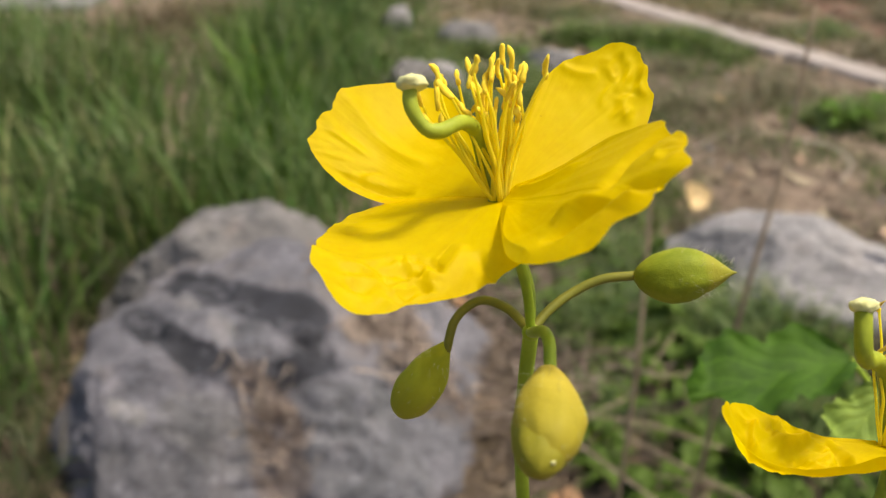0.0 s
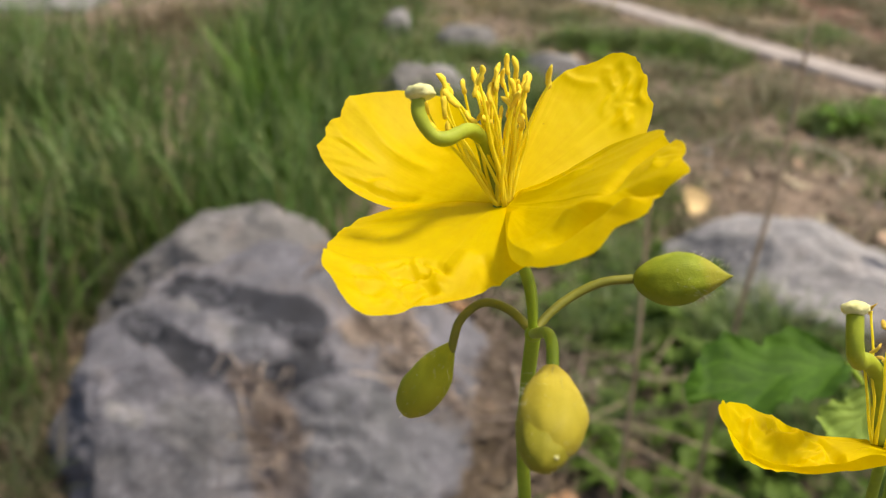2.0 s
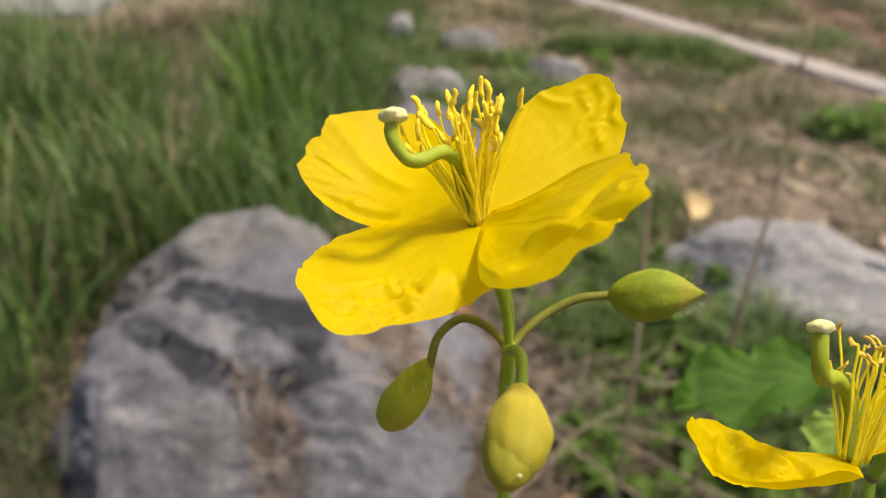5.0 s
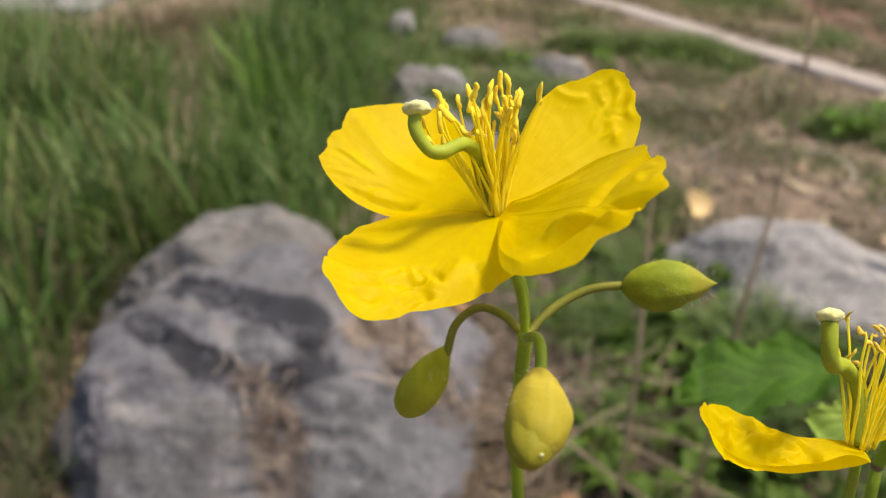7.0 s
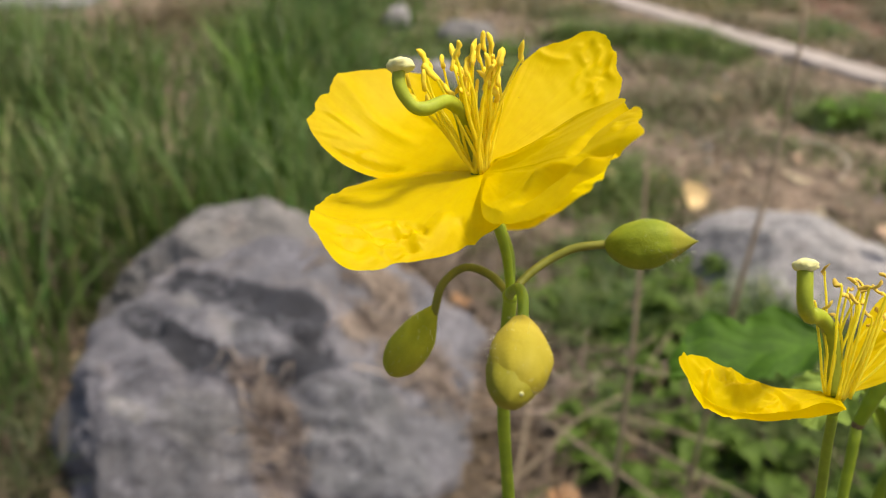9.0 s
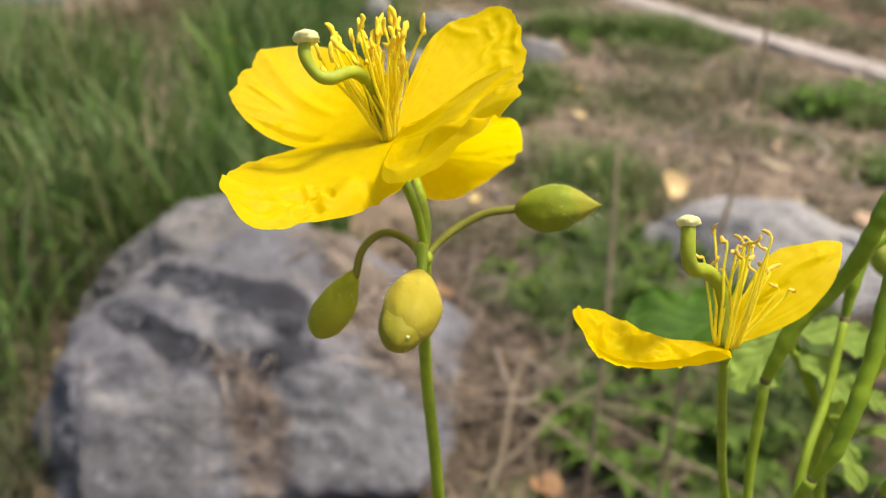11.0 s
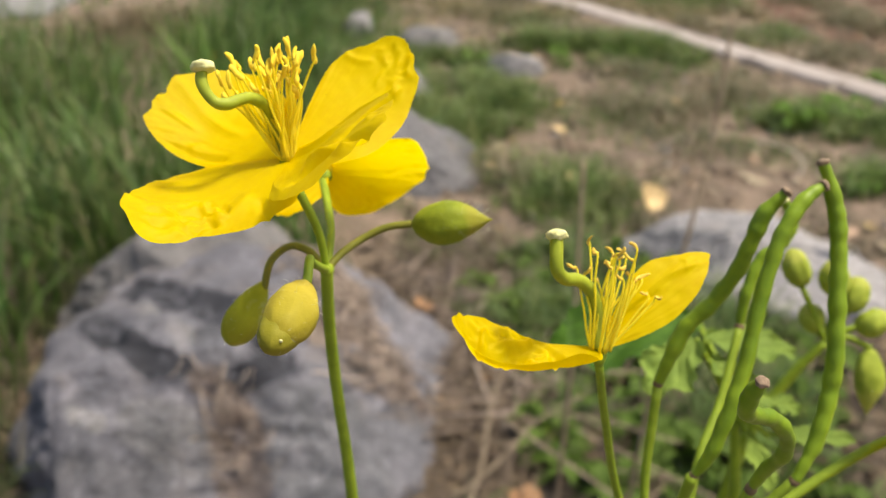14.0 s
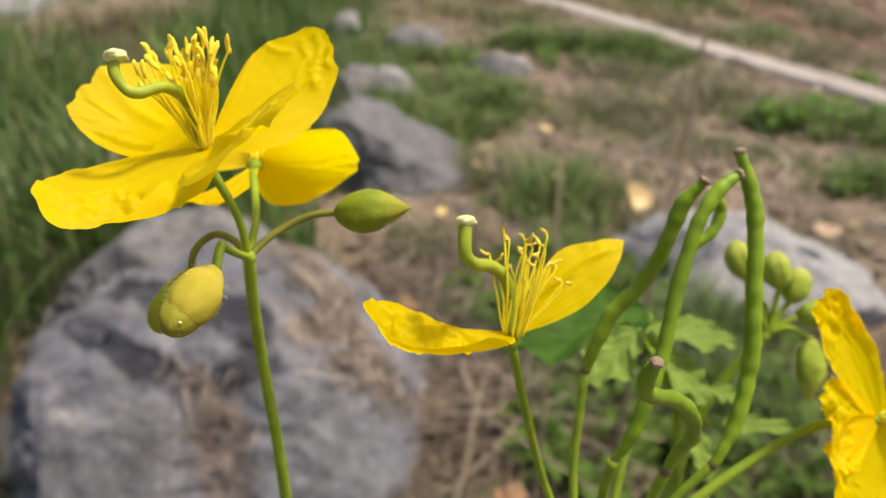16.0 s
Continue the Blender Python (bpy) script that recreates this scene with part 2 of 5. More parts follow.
BUD_OLIVE = bud_material("bud_olive", (0.23, 0.26, 0.012), (0.40, 0.415, 0.026), (0.26, 0.255, 0.016), 0.45)
BUD_SEPAL = bud_material("bud_olive_yellow", (0.185, 0.172, 0.010), (0.31, 0.27, 0.028), (0.22, 0.20, 0.014), 0.45)
BUD_YOUNG = bud_material("bud_young_green", (0.17, 0.225, 0.018), (0.33, 0.39, 0.05), (0.34, 0.36, 0.06), 0.6)
STIGMA = plain_material("stigma_cream", (0.55, 0.53, 0.20), (0.74, 0.72, 0.38), 0.8, 900.0)
STIGMA_BROWN = plain_material("stigma_brown", (0.148, 0.1, 0.0609), (0.348, 0.252, 0.174), 0.85, 1200.0)
FILAMENT = green_material("filament_yellow", (0.97, 0.82, 0.03), (1.0, 0.92, 0.10), 0.5, 500.0, 0.5)
ANTHER = plain_material("anther_yellow", (0.80, 0.54, 0.015), (0.94, 0.74, 0.06), 0.8, 1500.0)
ANTHER_DRY = plain_material("anther_dry", (0.55, 0.34, 0.03), (0.85, 0.60, 0.10), 0.85, 1500.0)
JOINT = plain_material("joint_brown", (0.087, 0.0566, 0.0261), (0.209, 0.148, 0.0783), 0.85, 900.0)
HAIR = plain_material("hair_white", (0.55, 0.55, 0.42), (0.75, 0.74, 0.62), 0.6, 500.0)
LEAF = leaf_material("leaf_green", (0.021, 0.064, 0.006), (0.066, 0.148, 0.012))
LEAF_PALE = leaf_material("leaf_pale", (0.113, 0.191, 0.0348), (0.226, 0.322, 0.0609))
WEED_FRESH = leaf_material("weed_fresh_green", (0.05, 0.115, 0.014), (0.12, 0.22, 0.03))
WEED = leaf_material("weed_green", (0.046, 0.088, 0.014), (0.108, 0.172, 0.028))
GRASS = island_material("grass_blades", [(0.0, (0.020, 0.056, 0.008)), (0.35, (0.042, 0.115, 0.013)), (0.8, (0.088, 0.19, 0.022)), (0.98, (0.19, 0.20, 0.075))], drift=((0.056, 0.130, 0.013), (0.065, 0.070, 0.036)))
GRASS_FRESH = island_material("grass_fresh", [(0.0, (0.03, 0.085, 0.006)), (0.5, (0.06, 0.145, 0.010)), (1.0, (0.12, 0.21, 0.02))])
GRASS_DRY = island_material("grass_dry", [(0.0, (0.0466, 0.0651, 0.0191)), (0.4, (0.0933, 0.111, 0.0381)), (0.75, (0.173, 0.143, 0.0826)), (1.0, (0.253, 0.208, 0.139))])
STRAW = island_material("dry_straw", [(0.0, (0.0545, 0.0403, 0.0252)), (0.5, (0.121, 0.0889, 0.0588)), (1.0, (0.242, 0.192, 0.14))], 0.8, 0.0)
LITTER = island_material("leaf_litter", [(0.0, (0.106, 0.0681, 0.0454)), (0.45, (0.227, 0.151, 0.0983)), (0.8, (0.378, 0.311, 0.219)), (1.0, (0.499, 0.424, 0.303))], 0.8, 0.2)
LITTER_RED = island_material("leaf_litter_red", [(0.0, (0.06, 0.028, 0.018)), (0.5, (0.14, 0.065, 0.04)), (1.0, (0.24, 0.13, 0.08))], 0.8, 0.0)
GRASS_TUFT = island_material("grass_tufts", [(0.0, (0.0308, 0.066, 0.011)), (0.4, (0.066, 0.132, 0.022)), (0.85, (0.121, 0.209, 0.0385)), (1.0, (0.242, 0.242, 0.088))])
# grass colours dulled to carry the shade beside the boulder
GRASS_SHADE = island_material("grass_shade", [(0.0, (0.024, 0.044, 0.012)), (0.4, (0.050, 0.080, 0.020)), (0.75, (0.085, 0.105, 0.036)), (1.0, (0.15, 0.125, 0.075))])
GRASS_BROWN = island_material("grass_withered", [(0.0, (0.055, 0.045, 0.022)), (0.45, (0.115, 0.09, 0.045)), (0.85, (0.19, 0.15, 0.08)), (1.0, (0.25, 0.20, 0.12))])
GRASS_PALE = island_material("grass_yellowing", [(0.0, (0.08, 0.085, 0.03)), (0.45, (0.16, 0.15, 0.06)), (0.85, (0.29, 0.24, 0.12)), (1.0, (0.40, 0.34, 0.20))])
LITTER_DARK = island_material("leaf_litter_dark", [(0.0, (0.0261, 0.0191, 0.0122)), (0.5, (0.0653, 0.0452, 0.0296)), (0.85, (0.122, 0.087, 0.0566)), (1.0, (0.191, 0.139, 0.087))], 0.8, 0.0)
GRASS_LOW = island_material("grass_low", [(0.0, (0.023, 0.0594, 0.009)), (0.5, (0.0523, 0.119, 0.018)), (0.85, (0.105, 0.172, 0.0315)), (1.0, (0.209, 0.224, 0.081))])
STRAW_BROWN = island_material("straw_brown", [(0.0, (0.022, 0.014, 0.010)), (0.5, (0.060, 0.040, 0.029)), (0.88, (0.13, 0.092, 0.066)), (1.0, (0.32, 0.25, 0.19))], 0.8, 0.0)
STRAW_CHAFF = island_material("straw_chaff", [(0.0, (0.045, 0.03, 0.024)), (0.5, (0.125, 0.09, 0.07)), (0.78, (0.25, 0.19, 0.155)), (1.0, (0.46, 0.38, 0.32))], 0.8, 0.0)
STALK = plain_material("dry_stalk", (0.157, 0.113, 0.074), (0.287, 0.226, 0.157), 0.85, 60.0)
CONCRETE = plain_material("concrete", (0.232, 0.197, 0.185), (0.354, 0.313, 0.299), 0.9, 9.0, 0.004)
PAVING = plain_material("paving", (0.15, 0.147, 0.145), (0.235, 0.23, 0.225), 0.9, 18.0, 0.004)
SOIL = soil_material()
ROCK_A = rock_material("rock_grey", 3.1, (0.140, 0.132, 0.136))
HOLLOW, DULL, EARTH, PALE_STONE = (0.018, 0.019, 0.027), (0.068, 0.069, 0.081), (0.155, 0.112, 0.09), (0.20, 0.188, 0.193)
# hollows of the large boulder, their shade painted over bluish dark stone: end, end, radius
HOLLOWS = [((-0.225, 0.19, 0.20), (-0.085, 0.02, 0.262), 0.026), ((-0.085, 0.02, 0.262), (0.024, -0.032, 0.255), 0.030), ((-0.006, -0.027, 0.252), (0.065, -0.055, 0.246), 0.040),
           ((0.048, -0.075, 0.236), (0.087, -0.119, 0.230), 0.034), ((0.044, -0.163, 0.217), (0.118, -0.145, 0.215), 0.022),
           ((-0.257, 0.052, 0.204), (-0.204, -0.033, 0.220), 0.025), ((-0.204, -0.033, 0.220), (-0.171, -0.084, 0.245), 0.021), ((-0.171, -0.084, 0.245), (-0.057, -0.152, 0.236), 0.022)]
ROCK_MAIN = rock_material("rock_grey_shaded_stained", 3.1, (0.117, 0.113, 0.134), blotches=[
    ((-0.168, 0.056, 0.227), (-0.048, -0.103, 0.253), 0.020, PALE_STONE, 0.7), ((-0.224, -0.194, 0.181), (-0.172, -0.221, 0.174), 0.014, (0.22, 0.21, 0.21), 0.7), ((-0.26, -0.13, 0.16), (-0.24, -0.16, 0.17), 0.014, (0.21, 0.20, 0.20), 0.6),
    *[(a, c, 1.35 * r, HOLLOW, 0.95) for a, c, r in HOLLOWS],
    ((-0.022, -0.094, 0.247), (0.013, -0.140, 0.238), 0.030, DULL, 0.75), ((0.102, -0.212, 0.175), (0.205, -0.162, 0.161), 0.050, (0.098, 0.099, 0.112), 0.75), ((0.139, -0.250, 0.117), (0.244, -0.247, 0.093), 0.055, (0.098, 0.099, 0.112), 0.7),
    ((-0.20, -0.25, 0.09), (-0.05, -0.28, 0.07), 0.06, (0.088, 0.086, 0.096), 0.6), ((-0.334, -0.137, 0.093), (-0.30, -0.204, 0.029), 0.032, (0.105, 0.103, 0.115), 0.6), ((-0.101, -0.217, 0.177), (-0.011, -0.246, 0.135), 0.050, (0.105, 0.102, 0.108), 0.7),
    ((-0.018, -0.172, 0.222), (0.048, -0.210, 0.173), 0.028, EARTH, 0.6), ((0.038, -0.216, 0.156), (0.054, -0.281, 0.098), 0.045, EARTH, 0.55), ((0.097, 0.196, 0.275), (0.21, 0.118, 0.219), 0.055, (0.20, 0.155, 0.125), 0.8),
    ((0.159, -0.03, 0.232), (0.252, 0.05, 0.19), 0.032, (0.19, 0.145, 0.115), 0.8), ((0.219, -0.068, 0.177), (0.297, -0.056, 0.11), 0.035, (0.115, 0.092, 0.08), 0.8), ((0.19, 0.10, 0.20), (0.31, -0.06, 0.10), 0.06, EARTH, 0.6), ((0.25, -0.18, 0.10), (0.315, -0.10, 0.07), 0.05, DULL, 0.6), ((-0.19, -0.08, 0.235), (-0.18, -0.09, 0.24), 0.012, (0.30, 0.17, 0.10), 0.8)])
ROCK_B = rock_material("rock_pale", 8.4, (0.190, 0.180, 0.188), (0.104, 0.104, 0.113))


# both of these stones are darker towards their left end
ROCK_DARK = rock_material("rock_dark", 5.7, (0.105, 0.101, 0.110), blotches=[((-0.20, -0.14, 0.10), (-0.10, -0.16, 0.16), 0.06, HOLLOW, 0.7)])
ROCK_PALE = rock_material("rock_pale_dark_end", 8.4, (0.232, 0.22, 0.232), (0.12, 0.12, 0.13), blotches=[((-0.32, -0.02, 0.12), (-0.20, -0.06, 0.17), 0.075, DULL, 0.8), ((-0.08, -0.14, 0.13), (0.0, -0.12, 0.14), 0.03, (0.14, 0.135, 0.145), 0.6)])


# ---- building helpers ----
def part(name, bm, mat, parent=None, label="", smooth=True):
    """Links a bmesh as one mesh object, under a thing or a part."""
    me = bpy.data.meshes.new(name)
    if smooth:
        for fc in bm.faces:
            fc.smooth = True
    bm.to_mesh(me)
    bm.free()
    for x in (mat if isinstance(mat, (list, tuple)) else [mat]):
        me.materials.append(x)
    ob = new(name, me)
    if parent:
        ob.parent = parent
    return tagged(ob, label) if label else ob


TILT = Matrix.Translation((0, 0, 1.0)) @ Euler((radians(-26), 0, 0)).to_matrix().to_4x4()


def mm(x, y, z):
    """A place in the plants' own axes (millimetres: right, away, up along the flower) in metres of the world."""
    return TILT @ Vector((x / 1000, y / 1000, z / 1000))


def spline(pts, steps=8):
    """A smooth line through the points, even where they lie unevenly."""
    p = [Vector(q) for q in pts]
    p = [2 * p[0] - p[1], *p, 2 * p[-1] - p[-2]]
    out = []
    for i in range(1, len(p) - 2):
        a, b, c, d = p[i - 1:i + 3]
        t1 = (b - a).length ** 0.5
        t2 = t1 + (c - b).length ** 0.5
        t3 = t2 + (d - c).length ** 0.5
        for k in range(steps):
            t = t1 + (t2 - t1) * k / steps
            e, f, g = a + (b - a) * (t / t1), b + (c - b) * ((t - t1) / (t2 - t1)), c + (d - c) * ((t - t2) / (t3 - t2))
            h, m = e + (f - e) * (t / t2), f + (g - f) * ((t - t1) / (t3 - t1))
            out.append(h + (m - h) * ((t - t1) / (t2 - t1)))
    return out + [p[-2]]


def tube(bm, line, radius, sides=10, mat=0):
    """A round body along a line; radius is a number or a function of 0..1. Ends are closed."""
    n = len(line)
    axis = (line[1] - line[0]).normalized()
    side = axis.orthogonal().normalized()
    rings = []
    for i, q in enumerate(line):
        way = (line[min(i + 1, n - 1)] - line[max(i - 1, 0)]).normalized()
        side = (side - way * side.dot(way)).normalized()
        up = way.cross(side)
        r = radius(i / (n - 1)) if callable(radius) else radius
        rings.append([bm.verts.new(q + (side * math.cos(a) + up * math.sin(a)) * r) for a in (2 * math.pi * k / sides for k in range(sides))])
    for a, b in zip(rings, rings[1:]):
        for k in range(sides):
            bm.faces.new((a[k], a[(k + 1) % sides], b[(k + 1) % sides], b[k])).material_index = mat
    bm.faces.new(rings[0][::-1]).material_index = mat
    bm.faces.new(rings[-1]).material_index = mat


def tube_part(name, pts, radius, mat, parent, label="", origin=Vector(), steps=8, sides=10):
    bm = bmesh.new()
    tube(bm, [q - origin for q in spline(pts, steps)], radius, sides)
    return part(name, bm, mat, parent, label)


# ---- ground ----
def ground_height(x, y):
    return 0.018 * noise.noise((x * 1.7, y * 1.7, 0.3)) + 0.008 * noise.noise((x * 6, y * 6, 2.0))


def build_ground():
    xs = [-3000, -600, -120, -30, -12] + [-6 + 0.08 * i for i in range(151)] + [12, 30, 120, 600, 3000]
    ys = [-3000, -600, -120, -30, -8] + [-2 + 0.08 * i for i in range(138)] + [14, 30, 120, 600, 3000]
    bm = bmesh.new()
    rows = [[bm.verts.new((x, y, ground_height(x, y) if abs(x) < 13 and -9 < y < 15 else 0)) for x in xs] for y in ys]
    for a, b in zip(rows, rows[1:]):
        for k in range(len(xs) - 1):
            bm.faces.new((a[k], a[k + 1], b[k + 1], b[k]))
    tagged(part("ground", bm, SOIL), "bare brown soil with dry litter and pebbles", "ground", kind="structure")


build_ground()


def slab(name, pts, z0, z1, mat, label, category):
    """A low slab over a four-cornered plan."""
    bm = bmesh.new()
    lo = [bm.verts.new((x, y, z0)) for x, y in pts]
    hi = [bm.verts.new((x, y, z1)) for x, y in pts]
    bm.faces.new(hi)
    for k in range(len(pts)):
        j = (k + 1) % len(pts)
        bm.faces.new((lo[k], lo[j], hi[j], hi[k]))
    bmesh.ops.recalc_face_normals(bm, faces=bm.faces)
    bmesh.ops.bevel(bm, geom=[e for e in bm.edges if e.verts[0].co.z > z0 + 0.001 and e.verts[1].co.z > z0 + 0.001], offset=0.008, segments=2, affect="EDGES")
    tagged(part(name, bm, mat, smooth=False), label, category, kind="structure")


# a narrow concrete edging that bends across the far ground
def build_edging():
    line = spline([(-0.6, 8.2, 0), (0.25, 6.7, 0), (1.01, 5.42, 0), (1.30, 4.79, 0), (1.54, 4.26, 0), (1.82, 3.69, 0), (2.03, 3.2, 0), (2.18, 2.5, 0), (2.2, 1.2, 0), (2.1, -0.8, 0), (1.8, -3.0, 0), (1.2, -6.0, 0)], 10)
    bm = bmesh.new()
    rings = []
    for k, q in enumerate(line):
        way = (line[min(k + 1, len(line) - 1)] - line[max(k - 1, 0)]).normalized()
        n = Vector((-way.y, way.x, 0))
        w = 0.088 * (1 + 0.06 * noise.noise((k * 0.9, 0, 0)))
        top = 0.026 + 0.003 * noise.noise((k * 0.5, 4, 0))
        rings.append([bm.verts.new(q + n * x + Vector((0, 0, z))) for x, z in ((-w, -0.05), (-w, top - 0.012), (-w + 0.010, top), (w - 0.010, top), (w, top - 0.012), (w, -0.05))])
    for a, b in zip(rings, rings[1:]):
        for k in range(5):
            bm.faces.new((a[k], a[k + 1], b[k + 1], b[k]))
    bmesh.ops.recalc_face_normals(bm, faces=bm.faces)
    tagged(part("edging", bm, CONCRETE, smooth=False), "pale grey concrete edging along the bare soil", "edging", kind="structure")


build_edging()
slab("pavement", [(-9, 4.75), (-2.02, 5.1), (-1.9, 9), (-9, 9)], -0.05, 0.03, PAVING, "pale grey paving beyond the tall grass", "pavement")


# ---- boulders ----
def boulder(name, place, size, turn, seed, cuts, mat, label, rough=0.055, fine=5, boxy=0.85, chips=9, dents=(), foot=0.0):
    """A weathered boulder: a lumpy body with planes cut off, half sunk in the soil."""
    rng = random.Random(seed)
    bm = bmesh.new()
    bmesh.ops.create_icosphere(bm, subdivisions=fine, radius=1)
    planes = list(cuts)
    for _ in range(chips):
        d = Vector((rng.gauss(0, 1), rng.gauss(0, 1), rng.gauss(0.35, 0.8))).normalized()
        planes.append((d, rng.uniform(0.72, 0.93)))
    for v in bm.verts:
        q = Vector([math.copysign(abs(c) ** boxy, c) for c in v.co])
        q *= 1 + 0.22 * noise.noise(q * 1.1 + Vector((seed, 0, 0)))
        for d, at in planes:
            over = q.dot(Vector(d).normalized()) - at
            if over > 0:
                q -= Vector(d).normalized() * over * 0.88
        q += q.normalized() * (rough * noise.fractal(q * 2.6 + Vector((0, seed, 0)), 0.9, 2.1, 5) + 0.02 * noise.noise(q * 13))
        v.co = Vector((q.x * size[0], q.y * size[1], q.z * size[2]))
        v.co.x += foot * max(0.0, q.x) * max(0.0, 1 - 1.5 * max(0.0, q.z))
        for a, c, radius, depth in dents:
            way, here = Vector(c) - Vector(a), v.co + 0.02 * noise.noise_vector(v.co * 11) - Vector(a)
            n = (here - way * max(0.0, min(1.0, here.dot(way) / way.length_squared))).length / radius
            if n < 1:
                v.co -= v.co.normalized() * depth * min(1.0, 2.6 * (1 - n))
    ob = part(name, bm, mat)
    ob.matrix_world = pose(*place, 0, 0, turn)
    return tagged(ob, label, "boulder")


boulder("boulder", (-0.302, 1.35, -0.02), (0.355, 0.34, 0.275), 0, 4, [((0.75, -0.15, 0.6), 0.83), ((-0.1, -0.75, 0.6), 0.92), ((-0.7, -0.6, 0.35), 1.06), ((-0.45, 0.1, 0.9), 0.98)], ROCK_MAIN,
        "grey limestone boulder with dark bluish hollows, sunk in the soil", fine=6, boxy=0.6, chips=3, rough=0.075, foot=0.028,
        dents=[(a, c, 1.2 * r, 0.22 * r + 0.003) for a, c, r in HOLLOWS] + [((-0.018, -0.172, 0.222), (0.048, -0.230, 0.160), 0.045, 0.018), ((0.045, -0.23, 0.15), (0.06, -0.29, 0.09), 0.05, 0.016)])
boulder("boulder", (-0.445, 1.68, 0.04), (0.275, 0.20, 0.225), 8, 11, [((0, -0.5, 0.8), 0.86), ((0.75, -0.1, 0.6), 0.92)], ROCK_A, "rounded grey boulder touching a larger one in front", fine=6, boxy=0.8, chips=3)
boulder("boulder", (0.90, 1.83, -0.042), (0.375, 0.24, 0.225), -16, 7, [((0.1, -0.4, 0.9), 0.78), ((-0.7, -0.3, 0.5), 0.85), ((0.62, 0.12, 0.78), 0.62)], ROCK_PALE, "pale grey boulder sloping down among weeds", fine=6)
boulder("boulder", (0.05, 2.62, -0.03), (0.32, 0.22, 0.275), 6, 15, [((0.62, -0.15, 0.77), 0.36), ((0.1, -0.8, 0.5), 0.7)], ROCK_DARK, "dark grey weathered boulder sloping down to the soil", fine=6, boxy=0.75, rough=0.09)
boulder("boulder", (0.02, 3.46, -0.01), (0.12, 0.10, 0.13), 25, 23, [((0.5, -0.3, 0.6), 0.7)], ROCK_B, "pale angular stone at the edge of grass", boxy=0.7, rough=0.1)
boulder("boulder", (-0.14, 3.42, -0.01), (0.12, 0.11, 0.17), -20, 27, [((-0.5, -0.3, 0.6), 0.75)], ROCK_A, "grey angular stone half hidden by grass", boxy=0.7, rough=0.1)
boulder("boulder", (0.11, 4.25, 0.02), (0.14, 0.12, 0.13), 30, 31, [], ROCK_A, "grey angular stone on bare soil")
boulder("boulder", (-0.22, 4.5, 0.03), (0.09, 0.08, 0.11), 30, 37, [], ROCK_B, "small pale stone in grass")
boulder("boulder", (0.48, 3.9, -0.01), (0.16, 0.11, 0.09), -10, 41, [], ROCK_B, "low flat grey stone lying in soil")


# ---- grass, straw and litter ----
def blades(name, spots, mat, label, category, high, wide, lean, seed, bits=4):
    """Many curved, tapering blades in one mesh."""
    rng = random.Random(seed)
    verts, faces = [], []
    for x, y, f in spots:
        z = ground_height(x, y) - 0.005
        h = rng.uniform(*high) * f
        w = rng.uniform(*wide)
        a = rng.uniform(0, 2 * math.pi)
        bend = rng.uniform(*lean) * h
        dx, dy = math.cos(a), math.sin(a)
        b = a + rng.uniform(0.9, 2.2)
        sx, sy = math.cos(b) * w / 2, math.sin(b) * w / 2
        first = len(verts)
        for k in range(bits + 1):
            t = k / bits
            s = (1 - t ** 2.2) * (0.6 + 0.8 * t * (1 - t)) + 0.03
            px, py, pz = x + dx * bend * t * t, y + dy * bend * t * t, z + h * (t - 0.35 * (bend / h) * t ** 3)
            verts += [(px - sx * s, py - sy * s, pz), (px + sx * s, py + sy * s, pz)]
        faces += [(first + 2 * k, first + 2 * k + 1, first + 2 * k + 3, first + 2 * k + 2) for k in range(bits)]
    me = bpy.data.meshes.new(name)
    me.from_pydata(verts, [], faces)
    me.materials.append(mat)
    for p in me.polygons:
        p.use_smooth = True
    return tagged(new(name, me), label, category, kind="stuff")


def scatter(rng, count, x0, x1, y0, y1, keep):
    out = []
    while len(out) < count:
        x, y = rng.uniform(x0, x1), rng.uniform(y0, y1)
        k = keep(x, y)
        if k > 0 and rng.random() < min(1, k):
            out.append((x, y, min(1.0, 0.30 + 0.75 * k)))
    return out


def patchy(x, y, s, o):
    return noise.noise((x * s + o, y * s - o, o))


def tall_zone(x, y):
    # the meadow: left of a line that runs back beside the boulders, lower towards the paving
    edge = -0.10 - 0.06 * (y - 1.5) + 0.14 * patchy(x, y, 2.0, 5)
    if y < 1.75 and x > -0.74:
        return 0
    paving = min(1.0, max(0.12, 1.25 - 0.5 * (y - 2.6))) if x < -1.0 else 1.0
    bare = min(1.0, max(0.10, 1.6 * math.hypot((x + 1.4) / 0.55, (y - 4.75) / 0.75) - 0.8))
    trodden = 1 - 0.62 * math.exp(-((x + 0.29 * y) / 0.16) ** 2) if y > 2.3 else 1.0
    return max(0.0, min(1.0, (edge - x) * 5)) * (0.75 + 0.6 * patchy(x, y, 1.3, 2)) * paving * bare * trodden


EDGING_X = ([-6.0, -3.0, -0.8, 1.2, 2.5, 3.2, 3.69, 4.26, 4.79, 5.42, 6.7, 8.2], [1.2, 1.8, 2.1, 2.2, 2.18, 2.03, 1.82, 1.54, 1.30, 1.01, 0.25, -0.6])


def on_edging(x, y):
    return abs(x - float(np.interp(y, *EDGING_X))) < 0.17


